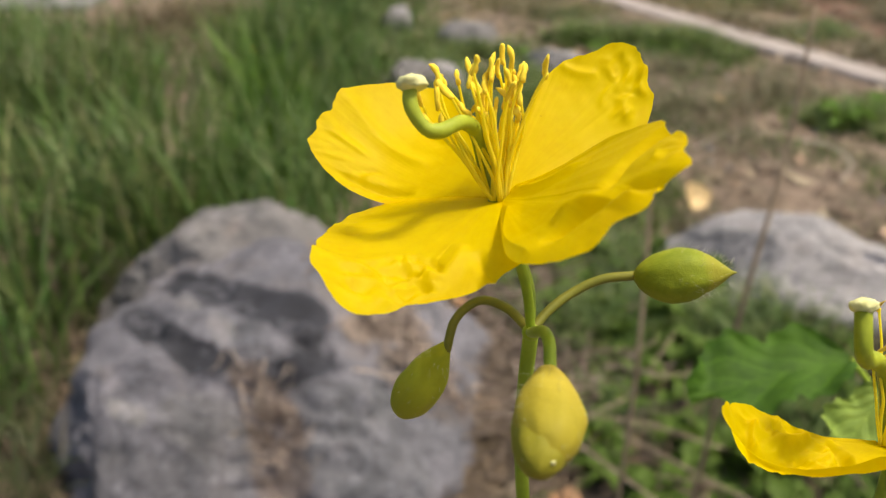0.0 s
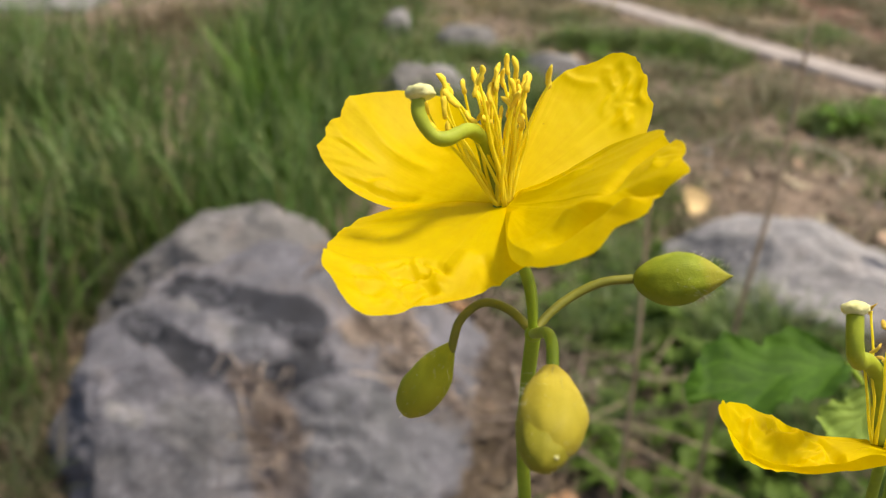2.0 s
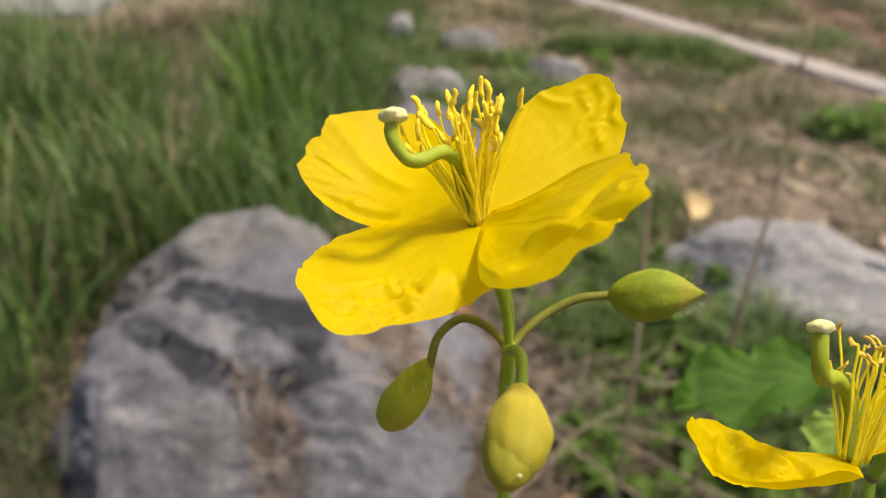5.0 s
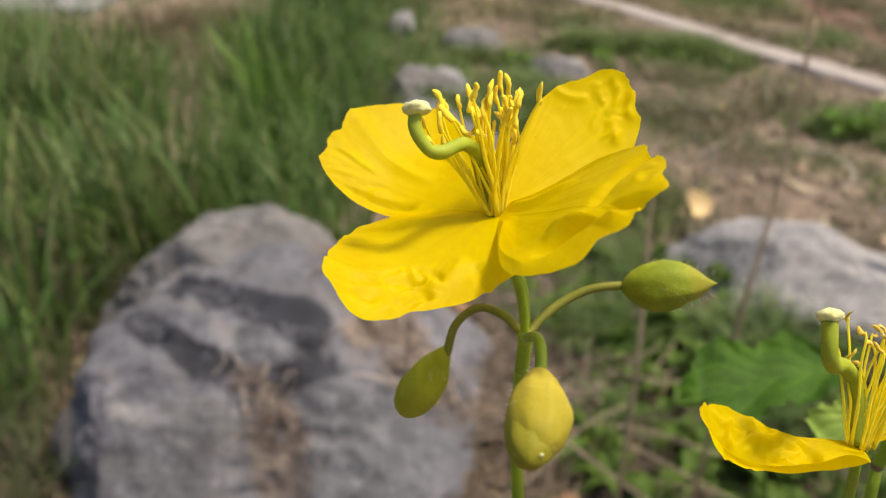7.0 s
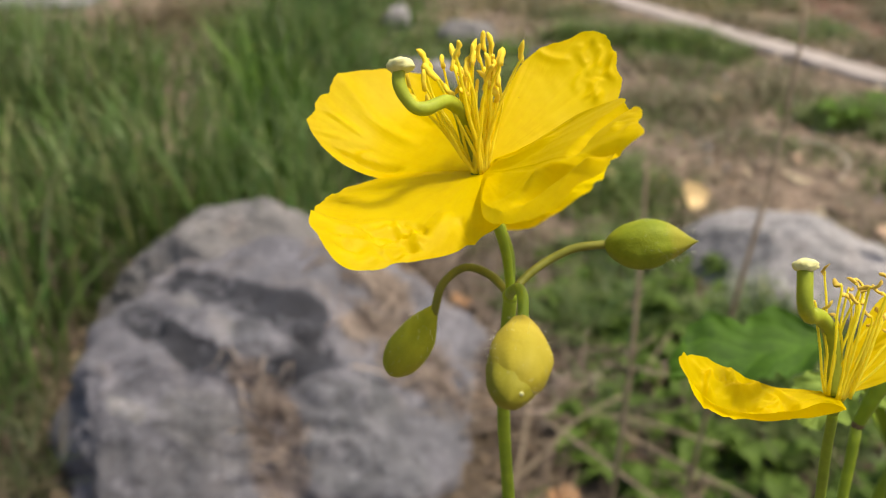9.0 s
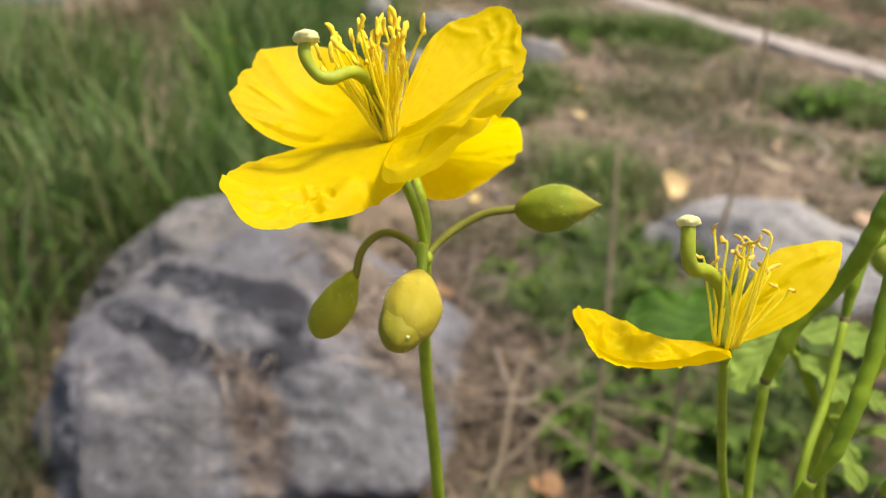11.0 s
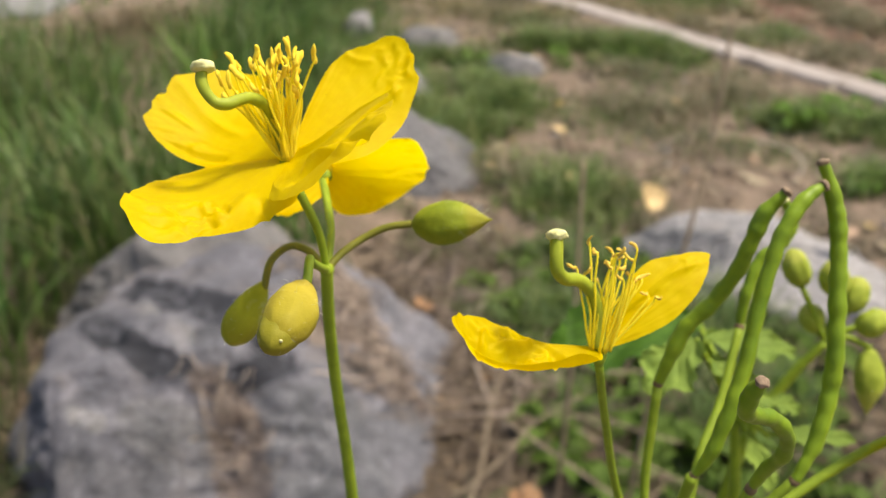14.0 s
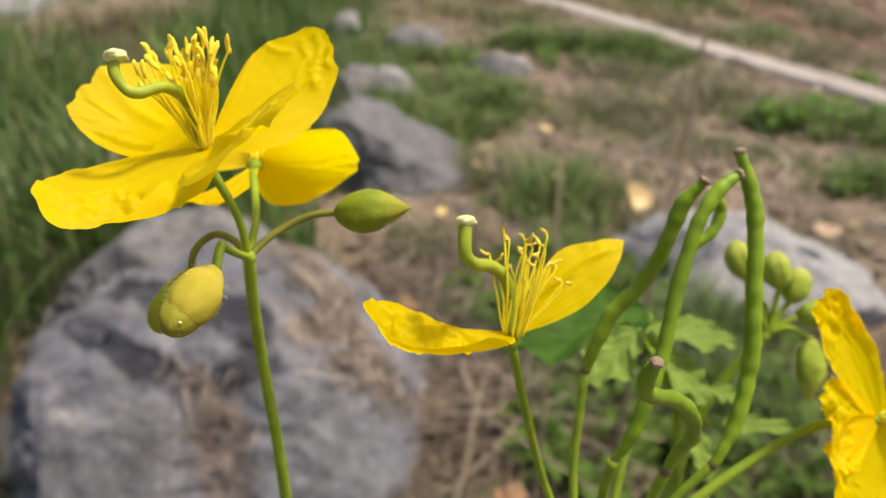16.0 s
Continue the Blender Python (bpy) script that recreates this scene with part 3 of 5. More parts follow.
def low_zone(x, y):
    if on_edging(x, y):
        return 0
    spots = ((-0.02, 3.7, 0.30, 1.0), (0.0, 2.75, 0.22, 0.35), (0.36, 3.4, 0.24, 0.55), (1.1, 4.25, 0.55, 0.40), (1.5, 3.05, 0.32, 0.22), (1.5, 2.45, 0.25, 0.16), (0.5, 2.4, 0.26, 0.32), (1.75, 5.5, 0.4, 0.4), (0.75, 4.35, 0.4, 0.22), (1.9, 3.0, 0.5, 0.3), (0.15, 3.05, 0.3, 0.45))
    return max(1.1 - math.hypot((x - a) / c, (y - b) / d) for a, b, c, d in spots) + 0.55 * patchy(x, y, 5, 9) + 0.6 * patchy(x, y, 13, 4) - 0.1


rg = random.Random(5)
blades("grass", scatter(rg, 12000, -3.6, 0.1, 1.15, 6.2, tall_zone), GRASS, "tall green meadow grass with some dry blades", "grass", (0.20, 0.56), (0.005, 0.017), (0.12, 0.75), 1, 6)
blades("grass", scatter(rg, 19000, -0.4, 3.4, 2.0, 7.0, low_zone), GRASS_TUFT, "short tufts of green grass on bare soil", "grass", (0.05, 0.16), (0.005, 0.011), (0.3, 1.1), 2, 3)


blades("grass", scatter(rg, 15000, 0.0, 2.9, 1.9, 6.2, lambda x, y: 0 if on_edging(x, y) else 0.25 + 1.3 * patchy(x, y, 2.6, 17)), GRASS_DRY, "sparse fading grass and dry stems on bare soil", "grass", (0.03, 0.13), (0.004, 0.010), (0.4, 1.3), 7, 3)
blades("grass", scatter(rg, 7000, -0.3, 3.4, 4.0, 7.2, lambda x, y: 0 if on_edging(x, y) or x > 2.1 else min(1.0, (y - 4.0) * 0.8) * (0.35 + 1.3 * patchy(x, y, 2.2, 29))), GRASS_PALE, "yellowing dry grass at the far edge", "grass", (0.05, 0.16), (0.006, 0.012), (0.3, 1.2), 27, 3)
blades("grass", scatter(random.Random(53), 1500, -1.95, -0.85, 4.0, 5.5, lambda x, y: 1.1 - math.hypot((x + 1.4) / 0.55, (y - 4.75) / 0.75) + 0.5 * patchy(x, y, 3, 7)), GRASS_BROWN, "withered brown grass beyond the meadow", "grass", (0.06, 0.22), (0.006, 0.012), (0.3, 1.2), 28, 3)


blades("grass", scatter(random.Random(64), 420, -0.78, -0.30, 2.2, 3.1, lambda x, y: 1.1 - math.hypot((x + 0.53) / 0.17, (y - 2.6) / 0.45)), GRASS_FRESH, "clump of fresh bright green grass", "grass", (0.26, 0.62), (0.006, 0.016), (0.08, 0.5), 29, 6)
blades("grass", scatter(random.Random(65), 5200, 0.2, 2.1, 2.6, 5.2, lambda x, y: 0 if on_edging(x, y) else 0.15 + 1.2 * patchy(x, y, 1.7, 41)), GRASS_LOW, "thin olive-green grass spread over bare soil", "grass", (0.03, 0.11), (0.004, 0.009), (0.5, 1.4), 30, 3)


blades("grass", scatter(random.Random(66), 2600, -0.55, 0.40, 2.85, 6.2, lambda x, y: 0 if -0.35 < x < 0.35 and y < 3.2 else 0.9 - 1.9 * max(0.0, x + 0.28 + 0.03 * y) + 0.6 * patchy(x, y, 3.0, 47)), GRASS, "thinning green grass at the edge of the meadow", "grass", (0.07, 0.27), (0.005, 0.013), (0.3, 1.1), 34, 4)


def outer_zone(x, y):
    # the meadow goes on beside and behind the view, with an uneven edge
    if x > -3.5 and 1.1 < y < 6.2 or (x < -1.3 and y > 4.7):
        return 0
    far = math.hypot(x + 2.2, y - 2.0) + 1.3 * patchy(x, y, 0.7, 8)
    edge = max(0.0, min(1.0, 3 * (-0.95 + 0.5 * patchy(x, y, 1.2, 12) - x)))
    return edge * max(0.0, min(1.0, 0.8 * (5.2 - far))) * (0.75 + 0.6 * patchy(x, y, 1.3, 2))


blades("grass", scatter(random.Random(91), 26000, -8.0, 0.2, -4.0, 8.0, outer_zone), GRASS, "uneven green grass thinning out over the soil", "grass", (0.18, 0.52), (0.008, 0.021), (0.15, 1.1), 33, 4)
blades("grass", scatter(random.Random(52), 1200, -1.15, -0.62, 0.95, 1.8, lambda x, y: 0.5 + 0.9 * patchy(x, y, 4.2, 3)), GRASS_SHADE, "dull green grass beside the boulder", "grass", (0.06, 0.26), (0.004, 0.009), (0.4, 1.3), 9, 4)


def litter(count, zone, seed, mat=None, label="dry brown and yellow fallen leaves on soil"):
    """Fallen leaves, curled and flat, as one sheet of loose pieces."""
    rng = random.Random(seed)
    verts, faces = [], []
    for _ in range(count):
        x, y = rng.uniform(zone[0], zone[1]), rng.uniform(zone[2], zone[3])
        s = rng.uniform(0.010, 0.034) * (1.3 if rng.random() < 0.1 else 1)
        m = pose(x, y, ground_height(x, y) + 0.008, rng.uniform(-25, 25), rng.uniform(-25, 25), rng.uniform(0, 360))
        first = len(verts)
        for px, py in ((-1, 0), (-0.4, 0.42), (0.35, 0.4), (1, 0), (0.35, -0.4), (-0.4, -0.42)):
            verts.append(tuple(m @ Vector((px * s, py * s, 0.3 * s * py * py + 0.1 * s * px * px))))
        faces += [(first, first + 1, first + 4, first + 5), (first + 1, first + 2, first + 3, first + 4)]
    me = bpy.data.meshes.new("leaf_litter")
    me.from_pydata(verts, [], faces)
    me.materials.append(mat or LITTER)
    tagged(new("leaf_litter", me), label, "leaf litter", kind="stuff")


def straw(name, count, zone, seed, high=(0.04, 0.22), label="scattered dry straw and thin twigs on soil", tilt=0.12, mat=None, thick=(0.0006, 0.0020)):
    """Dry stems that lie about, thin and slightly bent."""
    rng = random.Random(seed)
    bm = bmesh.new()
    for _ in range(count):
        x, y = rng.uniform(zone[0], zone[1]), rng.uniform(zone[2], zone[3])
        a, n = rng.uniform(0, 6.3), rng.uniform(*high)
        z = ground_height(x, y) + rng.uniform(0.004, 0.02)
        d = Vector((math.cos(a), math.sin(a), rng.uniform(-0.02, tilt)))
        q = Vector((x, y, z))
        tube(bm, [q, q + d * n * 0.5 + Vector((rng.uniform(-0.01, 0.01), rng.uniform(-0.01, 0.01), 0.006)), q + d * n], rng.uniform(*thick), 4)
    tagged(part(name, bm, mat or STRAW), label, "straw", kind="stuff")


straw("straw", 520, (-0.10, 1.2, 1.0, 2.2), 3, (0.05, 0.28), mat=STRAW_BROWN)
straw("straw", 800, (0.1, 2.4, 2.0, 5.0), 4)
straw("straw", 130, (0.2, 2.2, 2.0, 4.2), 44, (0.06, 0.20), "bleached thin twigs on bare soil", 0.1, STRAW_CHAFF, (0.0016, 0.0034))
straw("straw", 260, (-0.02, 0.26, 1.15, 2.0), 41, (0.03, 0.15), "dry straw against the boulder", 0.25)
straw("straw", 620, (-0.02, 0.27, 1.32, 2.05), 42, (0.02, 0.11), "fine bleached straw against the boulder", 0.3, STRAW_CHAFF)
straw("straw", 110, (0.0, 0.34, 1.30, 1.85), 43, (0.08, 0.22), "bleached dead stems lying against the boulder", 0.3, STRAW_CHAFF, (0.0012, 0.0026))
straw("straw", 160, (-1.1, -0.60, 0.95, 1.8), 6, (0.05, 0.28), mat=STRAW_BROWN)
litter(450, (-1.15, -0.58, 0.9, 1.8), 45, LITTER_DARK, "dark brown fallen leaves beside the boulder")
straw("straw", 220, (-1.15, -0.60, 0.9, 1.8), 46, (0.04, 0.20), "dry straw beside the boulder")


def straw_on_boulder(ob, count, line, seed, spread, length=(0.010, 0.042), thick=(0.0006, 0.0017)):
    """Dry bits caught in the groove of a boulder."""
    rng = random.Random(seed)
    co = np.array([tuple(v.co) for v in ob.data.vertices])
    place = ob.matrix_world.translation

    def top(x, y):
        near = np.hypot(co[:, 0] - x, co[:, 1] - y) < 0.02
        return co[near, 2].max() if near.any() else 0.1

    bm = bmesh.new()
    for _ in range(count):
        t = rng.random()
        x, y = line[0][0] + (line[1][0] - line[0][0]) * t + rng.gauss(0, spread), line[0][1] + (line[1][1] - line[0][1]) * t + rng.gauss(0, spread)
        a, n = rng.uniform(0, 6.3), rng.uniform(*length)
        ends = [(x - math.cos(a) * n / 2, y - math.sin(a) * n / 2), (x, y), (x + math.cos(a) * n / 2, y + math.sin(a) * n / 2)]
        tube(bm, [place + Vector((q[0], q[1], top(*q) + 0.002)) for q in ends], rng.uniform(*thick), 4)
    tagged(part("straw", bm, STRAW_CHAFF), "dry straw caught in a groove of the boulder", "straw", kind="stuff")


stone = bpy.data.objects["boulder"]
stone.matrix_world = pose(-0.302, 1.35, -0.02)
straw_on_boulder(stone, 36, ((-0.02, -0.17), (0.05, -0.22)), 5, 0.016)
straw_on_boulder(stone, 46, ((0.04, -0.22), (0.06, -0.29)), 15, 0.026)
straw_on_boulder(stone, 120, ((0.10, 0.19), (0.21, 0.11)), 6, 0.035)
straw_on_boulder(stone, 90, ((0.16, -0.03), (0.25, 0.05)), 16, 0.026)
straw_on_boulder(stone, 150, ((0.15, 0.11), (0.31, -0.06)), 17, 0.045, (0.02, 0.075), (0.0008, 0.0024))
straw_on_boulder(stone, 80, ((0.22, -0.07), (0.30, -0.05)), 7, 0.026)


litter(900, (0.0, 0.40, 0.85, 1.28), 18, LITTER_DARK, "dark brown fallen leaves at the foot of the boulder")
litter(520, (-0.1, 1.3, 1.0, 2.2), 8, LITTER_DARK, "dark brown fallen leaves on soil")
litter(1100, (0.0, 2.6, 2.0, 5.2), 9)
litter(3600, (1.95, 3.8, 4.2, 6.8), 19, LITTER_RED, "reddish-brown heap of fallen leaves")


def pebbles(count, zone, seed):
    rng = random.Random(seed)
    bm = bmesh.new()
    for _ in range(count):
        x, y = rng.uniform(zone[0], zone[1]), rng.uniform(zone[2], zone[3])
        s = rng.uniform(0.004, 0.02)
        m = pose(x, y, ground_height(x, y) + s * 0.2, rng.uniform(0, 90), rng.uniform(0, 90), rng.uniform(0, 360)) @ Matrix.Diagonal((s, s * 0.8, s * 0.55, 1))
        bmesh.ops.create_icosphere(bm, subdivisions=1, radius=1, matrix=m)
    tagged(part("pebbles", bm, ROCK_B, smooth=False), "small pale pebbles on the soil", "pebbles", kind="stuff")


# dead stems, dark litter and thin grass among the weeds in front of the pale boulder
blades("grass", scatter(rg, 4200, -0.02, 0.95, 0.95, 2.0, lambda x, y: 0.35 + 1.1 * patchy(x, y, 4.0, 23) + min(0.0, 4 * (x - 0.30))), GRASS_LOW, "thin dull green grass among weeds", "grass", (0.05, 0.17), (0.004, 0.010), (0.3, 1.3), 14, 4)
litter(1500, (-0.02, 1.0, 0.92, 1.9), 15, LITTER_DARK, "dark brown fallen leaves on soil")
straw("straw", 420, (0.02, 0.36, 1.0, 1.8), 26, (0.03, 0.16), "brown straw and chaff beside the boulder", 0.2, STRAW_BROWN)
straw("straw", 110, (0.0, 0.95, 1.05, 1.8), 16, (0.12, 0.34), "long dead stems leaning among weeds", 0.3, STRAW_BROWN)
def clods(count, zone, seed):
    """Lumps of dry soil."""
    rng = random.Random(seed)
    bm = bmesh.new()
    for _ in range(count):
        x, y = rng.uniform(zone[0], zone[1]), rng.uniform(zone[2], zone[3])
        if on_edging(x, y):
            continue
        s = rng.uniform(0.008, 0.03) * (1.6 if rng.random() < 0.08 else 1)
        m = pose(x, y, ground_height(x, y), rng.uniform(0, 360), 0, rng.uniform(0, 360)) @ Matrix.Diagonal((s, s * rng.uniform(0.6, 1), s * rng.uniform(0.5, 0.8), 1))
        bmesh.ops.create_icosphere(bm, subdivisions=1, radius=1, matrix=m)
    for v in bm.verts:
        v.co += 0.006 * noise.noise_vector(v.co * 60)
    tagged(part("clods", bm, SOIL), "rough lumps of dry brown soil", "soil", kind="stuff")


clods(900, (0.0, 2.5, 1.9, 5.0), 31)
pebbles(220, (0.0, 2.4, 1.6, 5.0), 12)


# ---- greater celandine ----
def petal(parent, base, mid, tip, left, right, seed, at=0.58, rim=(0.70, 0.86, 0.96, 1.0, 0.96, 0.86, 0.70), ruffle=0.5, cup=0.0, crumple=0.3, origin=Vector(), taper=0.25):
    """A broad, crumpled petal: an axis through base, mid and tip (mm), its two edges at their widest, and how far the rim reaches from edge to edge."""
    b, m, t, l, r = (Vector(q) for q in (base, mid, tip, left, right))
    ctrl = 2 * m - 0.5 * (b + t)

    def axis(u):
        return (1 - u) ** 2 * b + 2 * u * (1 - u) * ctrl + u * u * t

    lv, rv = l - axis(at), r - axis(at)
    normal = (rv - lv).cross(t - b).normalized()
    if normal.z < 0:
        normal = -normal
    n_u, n_v = 84, 84
    bm = bmesh.new()
    uv = bm.loops.layers.uv.new("UVMap")
    grid, spots = [], {}
    shift = Vector((seed * 3.7, seed * 1.3, 0))
    for i in range(n_u + 1):
        row = []
        for j in range(n_v + 1):
            v = 2 * j / n_v - 1
            s = (v + 1) / 2 * (len(rim) - 1)
            k = min(int(s), len(rim) - 2)
            x = s - k
            x = x * x * (3 - 2 * x) * 0.5 + x * 0.5
            reach = rim[k] * (1 - x) + rim[k + 1] * x
            reach *= 1 + 0.030 * noise.noise(Vector((v * 4, 2, 7)) + shift) + 0.014 * noise.noise(Vector((v * 10, 5, 7)) + shift)
            u = i / n_u * reach
            w = 0.10 + 0.90 * math.sin(math.pi / 2 * min(1, u / at)) ** 0.8
            w *= 1 + 0.05 * noise.noise(Vector((u * 6, 3 * math.copysign(1, v), 0)) + shift)
            if u > at:
                w *= 1 - taper * ((u - at) / (1 - at)) ** 2
            q = axis(u) + (rv * v if v > 0 else lv * -v) * w
            q += normal * cup * v * v * w
            # waves near the rim, creases that run out from the claw, crumples near the end
            edge = max((i / n_u) ** 4, (abs(v) ** 4) * min(1, 1.6 * u))
            far = (i / n_u) ** 2
            q += normal * ruffle * edge * (1.3 * noise.noise(Vector((u * 3.0, v * 3.0, 0)) + shift) + 0.6 * noise.noise(Vector((u * 9, v * 9, 1)) + shift))
            crease = 1 - abs(noise.noise(Vector((u * 1.5, v * 2.4, 4)) + shift)) * 2.0
            q += normal * 0.22 * (0.25 + u) * max(-0.6, crease) * min(1, 3 * u)
            # crumples like those of creased paper, in some stretches only
            here = Vector((u * 5.5, v * 3.0, 9)) + shift
            here += 0.45 * noise.noise_vector(here * 1.1)
            patch = max(0.0, min(1.0, 2.8 * noise.noise(Vector((u * 2.2, v * 1.2, 13)) + shift) + 0.15))
            d1 = noise.voronoi(here)[0]
            d2 = noise.voronoi(here * 2.4)[0]
            way = max(-1.0, min(1.0, 6 * noise.noise(here * 0.6 + Vector((0, 0, 3)))))
            fold = way * min(0.8, 1.5 * (d1[1] - d1[0])) + 0.5 * min(0.8, 1.5 * (d2[1] - d2[0]))
            q += normal * crumple * far * (0.12 + 1.5 * patch) * (fold - 0.2)
            vert = bm.verts.new(mm(*q) - origin)
            spots[vert] = (u, v * 0.5 + 0.5)
            row.append(vert)
        grid.append(row)
    for a, c in zip(grid, grid[1:]):
        for k in range(n_v):
            fc = bm.faces.new((a[k], a[k + 1], c[k + 1], c[k]))
            for lp in fc.loops:
                lp[uv].uv = spots[lp.vert]
    return part("petal", bm, PETAL, parent)


def broad_petal(parent, base, axis, side, bend, rim, seed, origin, creases=(), crumples=(), label="", ruffle=0.3, pleat=0.13, curl=None):
    """A thin petal on a bent sheet (mm): its axis and side from the base, how the sheet bends, and the rim as (degrees, reach) round the base.
    creases: (a, b, a, b, height, width) ridges along and across; crumples: (a, b, radius, height) patches of paper-like folds.
    curl: (start, slope) of a line past which the near side stands up."""
    o, e1 = Vector(base), Vector(axis).normalized()
    e2 = (Vector(side) - e1 * Vector(side).dot(e1)).normalized()
    e3 = e1.cross(e2)
    rng = random.Random(seed)
    outline = [Vector((r * math.cos(radians(d)), r * math.sin(radians(d)), 0)) for d, r in rim]
    line = spline(outline, 10)
    turn = Matrix.Rotation(rng.uniform(-0.5, 0.5), 3, "Z")
    shift = Vector((seed * 3.7, seed * 1.3, 0))

    def relief(a, b, s, p):
        q = Vector((a, b, 0))
        h = 0.19 * s * noise.noise(q * 0.30 + shift) + 0.07 * s * noise.noise(q * 0.8 - shift) + pleat * s * noise.noise(Vector((p * 13, s * 1.2, 3)) + shift)
        h += 0.035 * s * noise.noise(Vector((p * 38, s * 2.0, 5)) + shift)
        h += ruffle * max(0.0, (s - 0.72) / 0.28) ** 2 * noise.noise(Vector((p * 9, s * 2, 8)) + shift)
        for a0, b0, a1, b1, height, width in creases:
            u, w = Vector((a0, b0, 0)), Vector((a1 - a0, b1 - b0, 0))
            t = (q - u).dot(w) / w.length_squared
            bow = 0.10 * w.length * math.sin(3.1 * min(1, max(0, t)))
            d = abs((q - u).cross(w).z / w.length - bow)
            ends = max(0.0, min(1.0, 5 * (t + 0.15))) * max(0.0, min(1.0, 5 * (1.15 - t)))
            h += height * ends * max(0.0, 1 - d / width) ** 1.3
        near = [height * min(1.0, 1.6 * max(0.0, 1 - ((a - a0) ** 2 + (b - b0) ** 2) / (r * r))) for a0, b0, r, height in crumples]
        if near:
            strong = max(near)
            if strong > 0:
                w = turn @ q
                w = Vector((w.x * 0.36, w.y * 0.62, 11)) + shift + 0.3 * noise.noise_vector(q * 0.5 + shift)
                fold = 1 - 2.6 * abs(noise.noise(w)) + 0.4 * (1 - 2.6 * abs(noise.noise(w * 2.1 + Vector((4, 1, 0)))))
                h += 1.3 * strong * (1 - 0.7 * s ** 8) * (fold - 0.6)
        return h

    n_s = 64
    bm = bmesh.new()
    uv = bm.loops.layers.uv.new("UVMap")
    grid, spots = [], {}
    for i in range(n_s + 1):
        row = []
        for j, c in enumerate(line):
            s, p = (i / n_s) ** 0.85, j / (len(line) - 1)
            k = 1 + s ** 6 * (0.024 * noise.noise(Vector((p * 17, 2, 7)) + shift) + 0.006 * noise.noise(Vector((p * 60, 5, 7)) + shift))
            a, b = c.x * max(s, 0.02) * k, c.y * max(s, 0.02) * k
            h = (bend[0] * a * a + bend[1] * a * b + bend[2] * b * b) / 10 + (bend[3] * a ** 3 + bend[4] * a * b * b) / 100
            h += relief(a, b, s, p)
            if curl:
                over = b - curl[0] - curl[1] * a
                over = 0.5 * (over + math.sqrt(over * over + 0.02))
                b, h = b - 0.9 * over, h + 0.85 * over
            vert = bm.verts.new(mm(*(o + e1 * a + e2 * b + e3 * h)) - origin)
            spots[vert] = (s, p)
            row.append(vert)
        grid.append(row)
    for u, w in zip(grid, grid[1:]):
        for k in range(len(line) - 1):
            fc = bm.faces.new((u[k], u[k + 1], w[k + 1], w[k]))
            for lp in fc.loops:
                lp[uv].uv = spots[lp.vert]
    return part("petal", bm, PETAL, parent, label)


def lathe(bm, a, b, profile, sides=24, mat=0, squash=1.0):
    """A turned body from a to b; profile: (share of the length, radius) pairs."""
    way = (b - a).normalized()
    side = way.orthogonal().normalized()
    up = way.cross(side)
    rings = []
    for s, r in profile:
        c = a.lerp(b, s)
        rings.append([bm.verts.new(c + (side * math.cos(x) + up * math.sin(x) * squash) * r) for x in (2 * math.pi * k / sides for k in range(sides))])
    for p, q in zip(rings, rings[1:]):
        for k in range(sides):
            bm.faces.new((p[k], p[(k + 1) % sides], q[(k + 1) % sides], q[k])).material_index = mat
    bm.faces.new(rings[0][::-1]).material_index = mat
    bm.faces.new(rings[-1]).material_index = mat


def hairs(parent, a, b, r, count, seed, length=0.0003):
    rng = random.Random(seed)
    bm = bmesh.new()
    way = (b - a).normalized()
    side = way.orthogonal().normalized()
    up = way.cross(side)
    for _ in range(3 * count):
        s, x = rng.uniform(0.15, 0.98), rng.uniform(0, 6.3)
        out = side * math.cos(x) + up * math.sin(x)
        q = a.lerp(b, s) + out * r * 0.96 * math.sin(math.pi * min(0.93, max(0.12, s))) ** 0.6
        d = (out + way * rng.uniform(0.1, 0.9) + side * rng.uniform(-0.4, 0.4)).normalized()
        n = length * rng.uniform(0.6, 1.5)
        tube(bm, [q, q + d * n * 0.6, q + d * n + way * n * 0.35], lambda t: 0.000010 * (1.2 - t), 3)
    part("hair", bm, HAIR, parent, "fine white hairs")


